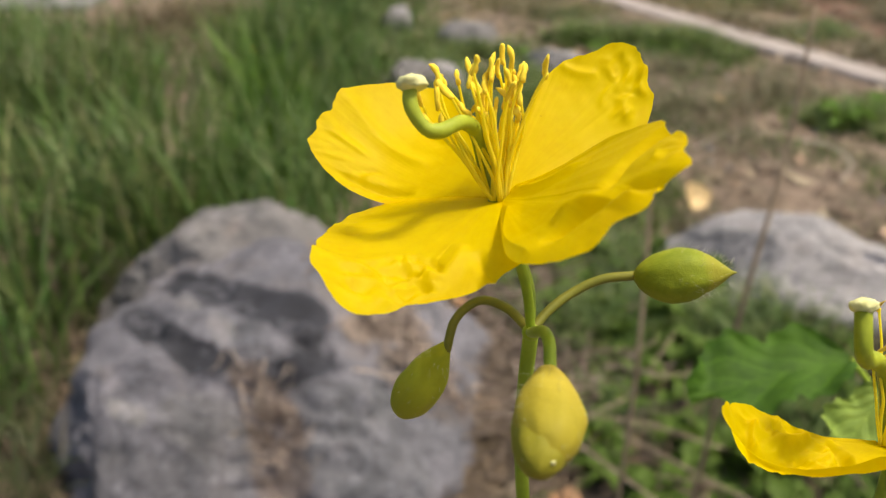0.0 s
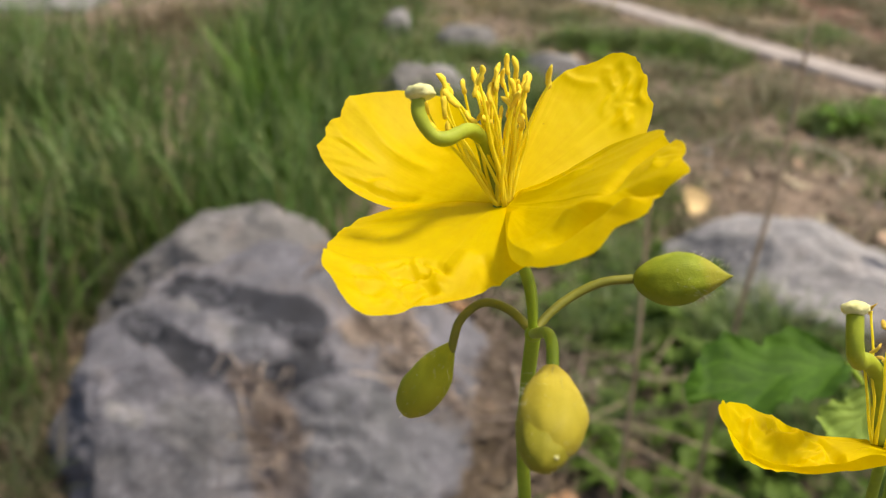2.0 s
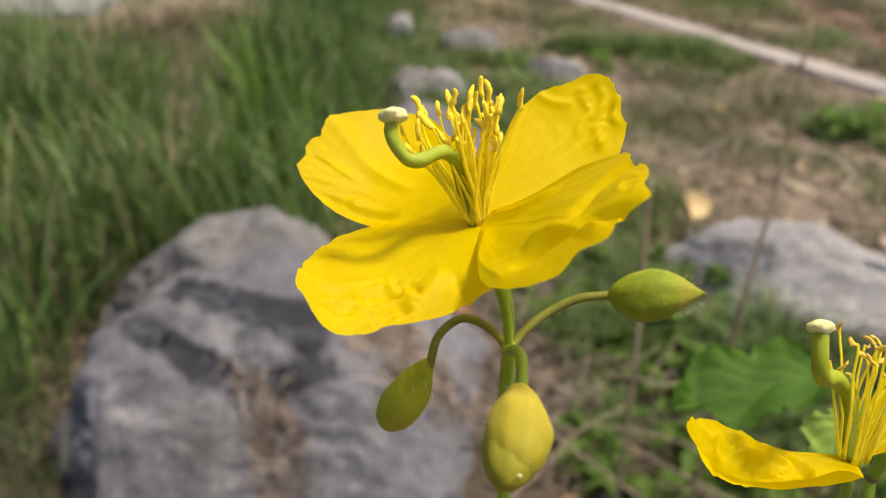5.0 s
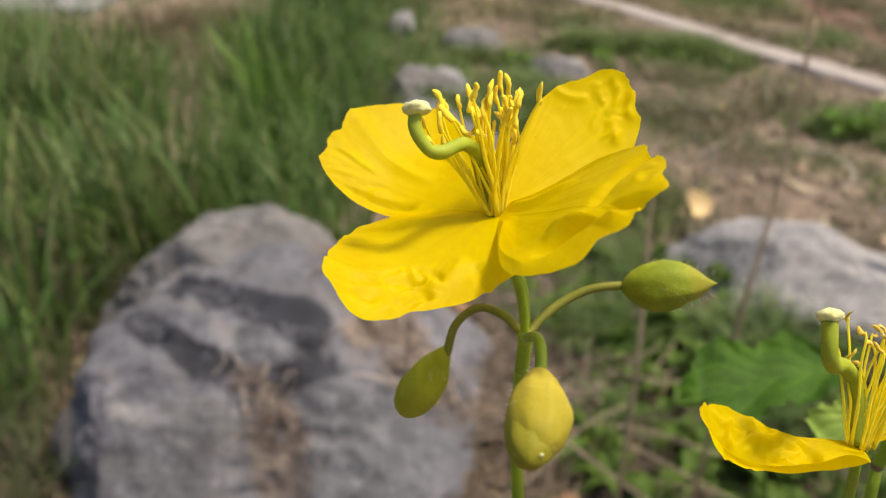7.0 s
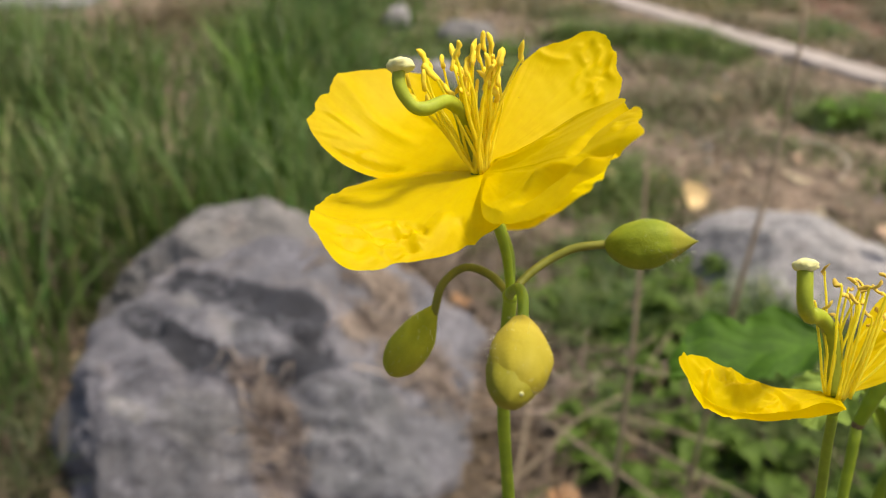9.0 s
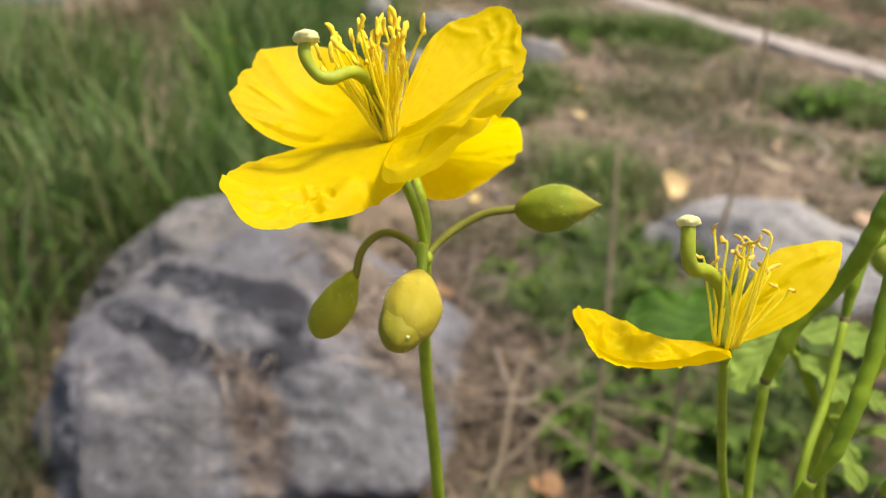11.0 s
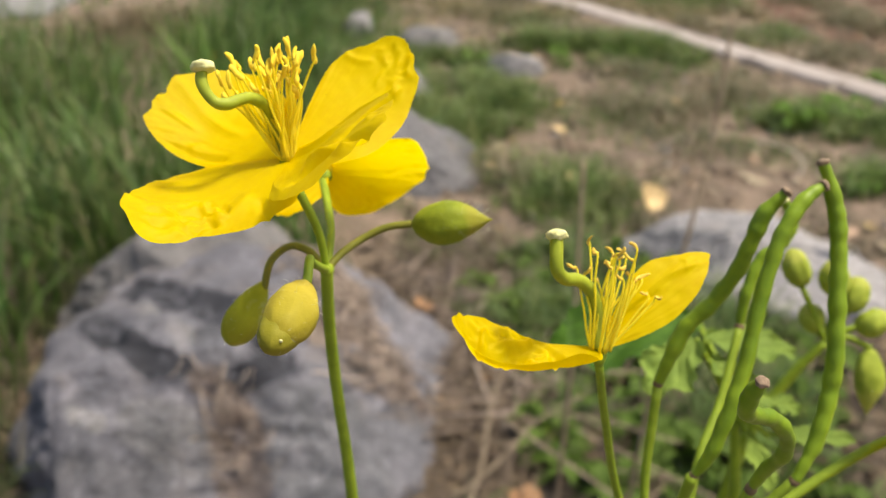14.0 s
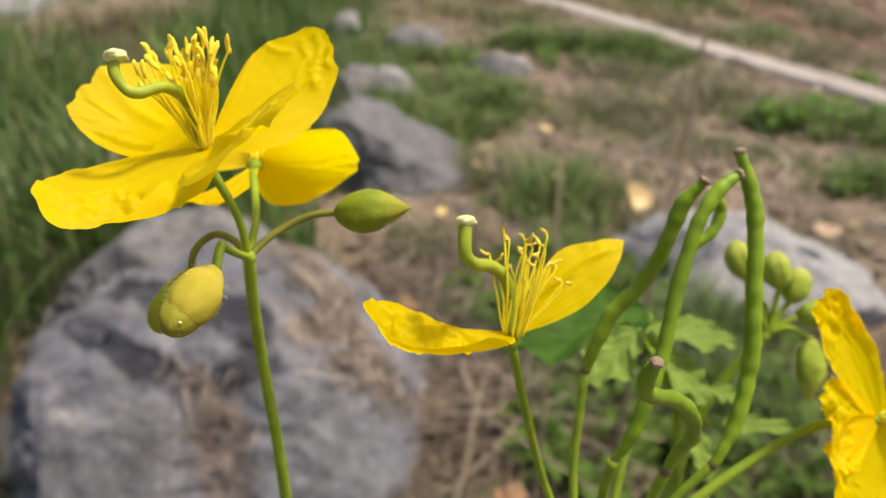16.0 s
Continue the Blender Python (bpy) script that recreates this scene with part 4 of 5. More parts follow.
def bud(parent, base, tip, r, mat, seed, origin, label, peak=0.45, point=1.7, fuzz=90, nib=False, lobes=(), lap_by=0.05, fur=0.0003, swell=0.74):
    """A bud: two sepals closed round it, swelling to its widest at peak; a low point makes it sharp, a high one blunt."""
    a, b = mm(*base) - origin, mm(*tip) - origin
    r /= 1000
    prof = []
    for k in range(25):
        s = k / 24
        if s < peak:
            w = 0.16 + 0.84 * (1 - ((peak - s) / peak) ** 2.1) ** swell
        else:
            w = max(0.0, 1 - ((s - peak) / (1 - peak)) ** point) ** (0.95 if point < 2 else 0.6)
        prof.append((s, max(r * w, 0.05 * r)))
    prof += [(1.012, 0.045 * r), (1.022, 0.02 * r)] if nib else []
    bm = bmesh.new()
    lathe(bm, a, b, prof, 40)
    uv = bm.loops.layers.uv.new("UVMap")
    spots = {v: (k // 40 / (len(prof) - 1), abs(k % 40 / 20 - 1)) for k, v in enumerate(bm.verts)}
    for fc in bm.faces:
        for lp in fc.loops:
            lp[uv].uv = spots[lp.vert]
    way = (b - a).normalized()
    side = way.orthogonal().normalized()
    up = way.cross(side)
    for v in bm.verts:
        d = v.co - a
        out = d - way * d.dot(way)
        ang = math.atan2(out.dot(up), out.dot(side)) - seed + 0.35 * math.sin(300 * d.dot(way))
        seam = math.exp(-(math.sin(ang) / 0.13) ** 2)
        lap = 1 / (1 + math.exp(-math.sin(ang) * 14)) - 0.5
        v.co -= out * (min(0.05, 1.5 * lap_by) * seam - lap_by * lap)
        v.co += out * (0.02 * math.cos(7 * ang + seed) + 0.17 * noise.noise(v.co * 225 + Vector((seed, 0, 0))) + 0.05 * noise.noise(v.co * 800))
    for at, reach, push in lobes:
        c = mm(*at) - origin
        for v in bm.verts:
            n = (v.co - c).length * 1000 / reach
            if n < 1:
                d = v.co - a
                v.co += (d - way * d.dot(way)).normalized() * push / 1000 * (1 - n * n) ** 2
    ob = part("bud", bm, mat, parent, label)
    hairs(ob, a, b, r, fuzz, seed, fur)
    return ob


def stamens(flower, centre, axis, count, seed, reach, spread, origin, dry=False, bias=(0, 0, 0)):
    rng = random.Random(seed)
    c, ax = Vector(centre), Vector(axis).normalized()
    s1 = ax.orthogonal().normalized()
    s2 = ax.cross(s1)
    for k in range(count):
        x = k * 2.399 + rng.uniform(-0.5, 0.5)
        w = spread * math.sqrt((k + 0.5) / count) * rng.uniform(0.7, 1.2)
        d = (ax + (s1 * math.cos(x) + s2 * math.sin(x)) * w + Vector(bias) * rng.random() ** 1.6).normalized()
        n = reach * rng.uniform(0.66, 1.04) * (1 - 0.35 * max(0.0, -d.x - 0.12))
        foot = c + (s1 * math.cos(x) + s2 * math.sin(x)) * (0.85 if dry else 0.7)
        stamen(flower, [foot + d * n * s for s in (0, 0.25, 0.5, 0.75, 1.0)], 0.15 if dry else 0.28, rng, origin, dry)


def stamen(flower, pts, sway, rng, origin, dry=False):
    """A wavy filament through the points with an anther on its end; dry ones curl over."""
    line, drift = [], Vector()
    for k, q in enumerate(pts):
        line.append(Vector(q) + drift)
        drift += Vector((rng.gauss(0, 1), rng.gauss(0, 1), rng.gauss(0, 0.4))) * sway * (0.6 + 0.2 * k)
    if dry:
        hook = Vector((rng.uniform(-1, 1), rng.uniform(-1, 1), 0.1)).normalized()
        line += [line[-1] + hook * 0.12 + Vector((0, 0, 0.30)), line[-1] + hook * 0.3 + Vector((0, 0, 0.40))]
    line = [q - origin for q in spline([mm(*q) for q in line], 4)]
    bm = bmesh.new()
    tube(bm, line, lambda t: (0.000115 if dry else 0.00014) * (1.15 - 0.4 * t), 6)
    end = line[-1]
    way = ((end - line[-3]).normalized() + Vector([rng.uniform(-0.5, 0.5) for _ in range(3)])).normalized()
    size = (0.0010 if dry else 0.0016) * rng.uniform(0.7, 1.3)
    fat = (0.00021 if dry else 0.00029) * rng.uniform(0.75, 1.2)
    a, b = end - way * size * 0.3, end + way * size * 0.8
    first = len(bm.verts)
    lathe(bm, a, b, [(0, fat * 0.3), (0.1, fat * 0.8), (0.3, fat), (0.5, fat * 0.8), (0.72, fat * 0.98), (0.9, fat * 0.75), (1, fat * 0.25)], 8, 1, 0.6)
    bm.verts.ensure_lookup_table()
    twist = Vector([rng.uniform(-1, 1) for _ in range(3)])
    for v in bm.verts[first:]:
        s = (v.co - a).dot(way) / (b - a).length
        v.co += twist * 0.00022 * math.sin(3.1 * s) + 0.00013 * noise.noise_vector(v.co * 2100)
    part("stamen", bm, [FILAMENT, ANTHER_DRY if dry else ANTHER], flower)


def knob(parent, at, way, r, mat, origin, label, seed=0):
    """A lobed stigma head."""
    bm = bmesh.new()
    bmesh.ops.create_icosphere(bm, subdivisions=3, radius=1)
    q = Vector(way).normalized().to_track_quat("Z", "Y").to_matrix()
    for v in bm.verts:
        c = v.co.copy()
        c *= 1 + 0.34 * noise.noise(c * 2.2 + Vector((seed, 0, 0)))
        rim = math.hypot(c.x, c.y)
        c = Vector((c.x * (1.06 if c.x < 0 else 0.98), c.y * 0.92, math.copysign(abs(c.z) ** 0.8, c.z) * 0.52 - 0.10 * rim + 0.05 * noise.noise(c * 9)))
        v.co = mm(*(Vector(at) + q @ c * r)) - origin
    return part("stigma", bm, mat, parent, label)


def plant(name, base, label):
    ob = new(name)
    ob.location = base
    ob.empty_display_size = 0.02
    return tagged(ob, label, "plant"), Vector(base)


def receptacle(parent, centre, axis, r, origin):
    bm = bmesh.new()
    c, ax = Vector(centre), Vector(axis).normalized()
    lathe(bm, mm(*(c - ax * 1.7)) - origin, mm(*(c + ax * 0.1)) - origin, [(0, 0.0004), (0.3, 0.0006), (0.6, r / 1100), (0.85, r / 1300), (1, r / 2500)], 16)
    return part("flower", bm, STEM, parent, "open yellow four-petalled flower")


def pod(parent, pts, r, origin, beak_mat, label, seed=0, cap=0.76, neck=0.12):
    """A knobbly seed pod on its stalk end, with the dried stigma on its tip."""
    bm = bmesh.new()
    line = [q - origin for q in spline([mm(*p) for p in pts], 12)]
    beats = sum((q - p).length for p, q in zip(line, line[1:])) / 0.0027

    def rad(t):
        body = min(1.0, 0.60 + 2.2 * t) * (1 - max(0, t - (1 - neck)) / neck * 0.42)
        return r / 1000 * body * (1 + 0.05 * math.sin(t * beats * 6.3 + seed) + 0.05 * noise.noise((t * beats * 0.8, seed, 0)))

    tube(bm, line, rad, 14)
    bm.normal_update()
    for v in bm.verts:
        v.co += v.normal * r / 1000 * (0.17 * noise.noise(v.co * 380 + Vector((seed, 0, 0))) + 0.06 * noise.noise(v.co * 1100))
    ob = part("pod", bm, POD, parent, label)
    bm = bmesh.new()
    way = (line[1] - line[0]).normalized()
    lathe(bm, line[0] - way * 0.0005, line[0] + way * 0.0006, [(0, 0.00054), (0.25, 0.00064), (0.5, 0.0007), (0.75, 0.00063), (1, 0.0005)], 12)
    part("joint", bm, JOINT, ob, "brown ring scar")
    knob(ob, pts[-1], Vector(pts[-1]) - Vector(pts[-2]), cap, beak_mat, origin, "dried brown stigma" if beak_mat is STIGMA_BROWN else "", seed)
    return ob


def leaflet(parent, base, tip, up, width, seed, mat, origin, lobes=3, label="", curl=0.12):
    """A lobed, toothed celandine leaf blade between two places (mm)."""
    b, t = Vector(base), Vector(tip)
    way = (t - b)
    n = way.length
    way.normalize()
    nrm = (Vector(up) - way * Vector(up).dot(way)).normalized()
    side = way.cross(nrm)
    bm = bmesh.new()
    uvl = bm.loops.layers.uv.new("UVMap")
    rows, spots = [], {}
    n_u, n_v = 36, 14
    for i in range(n_u + 1):
        u = i / n_u
        edge = (math.sin(math.pi * min(1, u * 0.93 + 0.05)) ** 0.65) * (0.64 + 0.36 * abs(math.sin(u * math.pi * lobes + 0.3 * seed)))
        row = []
        for j in range(n_v + 1):
            v = 2 * j / n_v - 1
            tooth = 1 + 0.07 * math.sin(u * 52 + seed + (2 if v > 0 else 0)) * abs(v) ** 2
            w = width / 2 * edge * tooth * (1 + 0.15 * noise.noise((u * 4, seed, math.copysign(2, v))))
            fold = curl * width * (abs(v) ** 1.6) - 0.10 * n * u * u
            wave = 0.065 * width * math.sin(u * 17 + 3 * v + seed) * abs(v)
            q = b + way * n * u + side * w * v + way * n * 0.10 * abs(v) * edge + nrm * (fold + wave)
            vert = bm.verts.new(mm(*q) - origin)
            spots[vert] = (u, v * 0.5 + 0.5)
            row.append(vert)
        rows.append(row)
    for a, c in zip(rows, rows[1:]):
        for k in range(n_v):
            fc = bm.faces.new((a[k], a[k + 1], c[k + 1], c[k]))
            for lp in fc.loops:
                lp[uvl].uv = spots[lp.vert]
    return part("leaf", bm, mat, parent, label)


def down_to_ground(p, sway=(0.01, 0.01), z=0.0):
    """Stem places (world) from p down to the soil."""
    q = Vector(p)
    out = []
    for k in (0.2, 0.5, 0.8, 1.0):
        out.append(Vector((q.x + sway[0] * k * math.sin(3 * k), q.y + sway[1] * k, q.z + (z - 0.02 - q.z) * k)))
    return out


# the flowering umbel: an open flower, another behind it, and three buds
def build_front_plant():
    foot = mm(8.9, 93.8, -37.5)
    root, o = plant("celandine", (foot.x + 0.002, foot.y + 0.015, 0), "greater celandine with open yellow flowers and hairy buds on green stems")
    knot = (7.6, 76.7, -7.2)
    stem = [mm(*knot), mm(7.4, 80.5, -12.5), mm(7.6, 86.0, -20.5), mm(8.9, 93.8, -37.5)]
    bm = bmesh.new()
    tube(bm, [q - o for q in spline(stem + down_to_ground(stem[-1], (0.004, 0.015)), 8)], lambda t: 0.00068 + 0.0009 * max(0, t - 0.35), 12)
    part("stem", bm, STEM, root)
    bm = bmesh.new()
    bmesh.ops.create_icosphere(bm, subdivisions=3, radius=0.0008, matrix=Matrix.Translation(mm(*knot) - o))
    part("node", bm, STEM, root)
    c1 = Vector((4.44, 70.8, 4.0))
    ax1 = Vector((0.02, -0.34, 0.94))
    tube_part("pedicel", [mm(*knot), mm(7.0, 74.5, -3.2), mm(5.6, 71.8, 0.4), mm(*(c1 - ax1 * 1.4))], lambda t: 0.00042 + 0.0001 * t, STEM, root, "", o)
    fl = receptacle(root, c1, ax1, 1.1, o)
    broad_petal(fl, c1, (-0.793, 0.604, 0.076), (-0.398, -0.419, -0.816), (-0.34, 0.231, 0.095, 0.333, 0.024),
                [(-66, 1.4), (-60, 8.5), (-50.8, 13.5), (-44.8, 17.9), (-33.7, 19.6), (-22.6, 18.85), (-13.5, 17.9), (-6, 17.3), (0.1, 16.6), (5.0, 15.0), (7.7, 12.8), (8.0, 8.0), (8.0, 1.4)], 1, o,
                creases=((17.3, -7.2, 10.4, -4.0, 0.45, 1.2), (15.0, -10.5, 9.5, -6.6, -0.3, 1.1), (14.8, 0.6, 9.8, -0.3, -0.55, 0.9), (18.2, -4.6, 14.4, -2.6, 0.4, 0.8)), crumples=((16.6, -1.4, 2.4, 0.4), (13.5, 0.0, 1.8, 0.3)), ruffle=0.25)
    broad_petal(fl, c1, (-0.792, -0.5, -0.35), (0.586, -0.785, -0.202), (-0.202, -0.278, -0.124, 0.154, -0.113),
                [(-76, 1.4), (-72, 9.0), (-60.5, 12.85), (-44, 12.9), (-26.3, 13.3), (-12, 15.0), (-1.7, 16.5), (6.2, 17.8), (15.0, 18.1), (18.5, 15.8), (22.0, 13.8), (35.7, 11.1), (47.3, 9.6), (62.2, 8.4), (74, 5.6), (80, 1.2)], 2, o,
                creases=((16.3, -0.7, 11.0, 1.1, 0.4, 1.3), (10.0, 1.2, 10.6, 3.4, 0.3, 0.5), (10.6, 4.2, 6.4, 3.1, 0.35, 1.2), (6.0, 4.6, 6.6, 7.6, -0.4, 0.8)),
                crumples=((14.4, 3.0, 2.6, 0.55), (11.0, 3.0, 2.4, 0.6), (13.2, 4.6, 1.8, 0.5), (11.5, -5.4, 1.9, 0.3)), ruffle=0.22)
    broad_petal(fl, c1, (0.728, 0.202, 0.656), (-0.676, 0.371, 0.636), (-0.174, 0.185, 0.032, 0.086, -0.059),
                [(-56, 1.4), (-50, 5.0), (-37.5, 8.3), (-18.8, 12.9), (-7.4, 16.0), (-2.5, 16.9), (0.8, 17.6), (5, 18.0), (10.1, 17.8), (16.0, 15.6), (23.1, 13.7), (27.7, 11.3), (31, 6.0), (33, 1.4)], 3, o,
                creases=((12.6, 5.1, 14.0, 2.7, 0.2, 0.7), (17.6, 0.2, 15.6, -1.0, 0.4, 0.8), (14.6, -0.5, 13.0, -1.8, 0.3, 0.8)), crumples=((16.4, 1.4, 2.4, 0.25), (14.0, -0.4, 2.2, 0.25)), ruffle=0.22)
    broad_petal(fl, c1, (0.55, -0.834, -0.051), (0.617, 0.364, 0.698), (0.215, -0.013, 0.237, -0.075, -0.221),
                [(-40, 1.2), (-37.5, 6.1), (-37.2, 12.4), (-33, 14.6), (-27.2, 16.6), (-21, 18.4), (-14.6, 18.9), (-9.6, 20.1), (-5.5, 19.7), (-3.3, 19.4), (1.3, 20.7), (6, 19.2), (12.4, 18.2), (16.5, 16.4), (21.2, 15.75), (26, 13.2), (28.4, 10.9), (30, 5.6), (33, 1.2)], 4, o,
                creases=((16.0, 4.9, 14.6, -0.8, -0.7, 0.9), (19.8, -0.8, 13.0, -5.4, -0.9, 1.1), (18.6, -2.6, 12.0, -3.4, 0.6, 1.2), (1.5, 1.0, 8.0, 2.6, 0.4, 1.0), (3.0, -1.5, 12.0, -7.0, 0.4, 1.4)), crumples=((18.2, 2.4, 2.2, 0.35),), ruffle=0.2)
    stamens(fl, c1, (0.04, -0.36, 1.0), 30, 3, 10.8, 0.25, o, bias=(-0.66, 0.12, -0.06))
    stamens(fl, c1, (0.02, -0.32, 1.0), 14, 13, 9.8, 0.11, o)
    stamen(fl, [c1, (4.7, 69.4, 7.0), (5.0, 68.2, 10.0), (5.0, 67.2, 12.6), (5.1, 66.8, 13.9)], 0.05, random.Random(9), o)
    stamen(fl, [c1, (5.2, 69.0, 7.0), (6.2, 68.0, 9.6), (7.2, 67.0, 12.0), (7.9, 66.5, 13.2)], 0.06, random.Random(5), o)
    tube_part("pistil", [mm(*c1), mm(3.40, 70.40, 6.40), mm(2.94, 69.70, 7.97), mm(2.52, 68.50, 9.09), mm(1.56, 66.40, 9.47), mm(0.68, 65.00, 9.02), mm(-0.19, 64.20, 8.53), mm(-1.07, 63.70, 8.54), mm(-1.91, 63.40, 9.42), mm(-2.36, 63.30, 10.53), mm(-2.31, 63.40, 11.57)], lambda t: 0.00062 - 0.00010 * t + 0.00003 * math.sin(23 * t), STYLE, fl, "crooked green pistil", o)
    knob(fl, (-2.22, 63.3, 11.9), (-0.1, 0.05, 1), 1.12, STIGMA, o, "cream-white stigma")
    # the flower behind
    c2, ax2 = Vector((6.2, 91.0, 4.6)), Vector((0.15, 0.55, 0.8))
    tube_part("pedicel", [mm(*knot), mm(7.8, 80.0, -3.5), mm(6.9, 86.0, 0.5), mm(*(c2 - ax2 * 1.4))], lambda t: 0.00042 + 0.0001 * t, STEM, root, "", o)
    fb = receptacle(root, c2, ax2, 1.1, o)
    broad_petal(fb, c2, (0.962, 0.225, -0.152), (0.211, -0.268, 0.94), (-0.114, 0.853, 1.018, -0.071, 0.049),
                [(-92, 1.2), (-79, 2.9), (-60.8, 5.3), (-38.2, 7.8), (-18.6, 10.4), (-6, 12.0), (2.1, 13.6), (8, 13.0), (13.1, 12.8), (28, 11.6), (41.4, 10.9), (46, 9.4), (60, 5.0), (72, 1.2)], 5, o,
                creases=((12.5, 3.0, 8.0, 1.0, 0.4, 0.8), (9.0, 8.0, 6.0, 4.0, 0.4, 0.8)), crumples=((9.0, 7.0, 2.6, 0.45), (11.4, 2.0, 2.2, 0.3), (7.0, -4.5, 2.4, 0.3)), ruffle=1.5)
    petal(fb, c2, (2.0, 88.0, 1.4), (-2.5, 87.0, -0.5), (0.5, 91.5, 1.0), (4.6, 86.0, -0.2), 6, origin=o)
    petal(fb, c2, (1.0, 97.0, 6.5), (-5.0, 102.0, 8.0), (3.0, 103.0, 9.0), (-3.5, 95.0, 4.0), 7, origin=o)
    petal(fb, c2, (9.0, 99.0, 7.5), (11.0, 106.0, 9.0), (15.0, 102.0, 7.0), (5.0, 104.0, 9.5), 8, origin=o)
    stamens(fb, c2, ax2, 20, 4, 8.5, 0.45, o)
    # buds
    tube_part("pedicel", [mm(*knot), mm(9.0, 77.6, -5.6), mm(11.2, 78.4, -4.0), mm(14.0, 78.6, -2.7), mm(17.4, 78.4, -2.3)], 0.00042, STEM_BROWN, root, "brown-green bud stalk", o)
    bud(root, (16.8, 78.2, -2.4), (25.3, 77.1, -2.05), 2.35, BUD, 1, o, "pointed green bud", peak=0.44, point=1.75, nib=True, fur=0.0004, fuzz=90)
    tube_part("pedicel", [mm(*knot), mm(5.6, 78.3, -5.2), mm(3.3, 79.4, -4.6), mm(1.2, 79.8, -6.2), mm(0.3, 80.5, -9.2)], 0.00042, STEM_BROWN, root, "arched bud stalk", o)
    bud(root, (0.5, 80.5, -8.4), (-4.1, 82.6, -15.6), 1.98, BUD_OLIVE, 2, o, "drooping olive-green bud", peak=0.60, point=2.5, fur=0.0004, lap_by=0.015, swell=1.12, fuzz=26)
    tube_part("pedicel", [mm(*knot), mm(7.2, 72.5, -6.8), mm(7.0, 67.5, -6.3), mm(7.3, 63.6, -6.0), mm(7.4, 61.8, -6.6), mm(7.32, 60.8, -8.2)], 0.00045, STEM, root, "", o)
    green = bud(root, (7.1, 60.4, -8.5), (5.5, 51.1, -12.9), 1.80, BUD_SEPAL, 3.6, o, "plump bud about to open, one yellow sepal over a green one", peak=0.64, point=2.6, fuzz=60, fur=0.0004)
    sepal = bud(green, (7.2, 60.6, -8.25), (6.2, 51.5, -12.1), 2.14, BUD_YELLOW, 1.2, o, "swollen yellow sepal with white bristles", peak=0.58, point=2.7, fuzz=45, swell=0.9, lap_by=0.008, fur=0.00055, lobes=(((8.8, 54.8, -10.4), 2.4, 0.20),))
    sepal.name = "sepal"
    knob(root, (6.35, 51.2, -12.35), (-0.05, -0.8, -0.6), 0.17, STIGMA, o, "pale bud tip").name = "bud_tip"


build_front_plant()


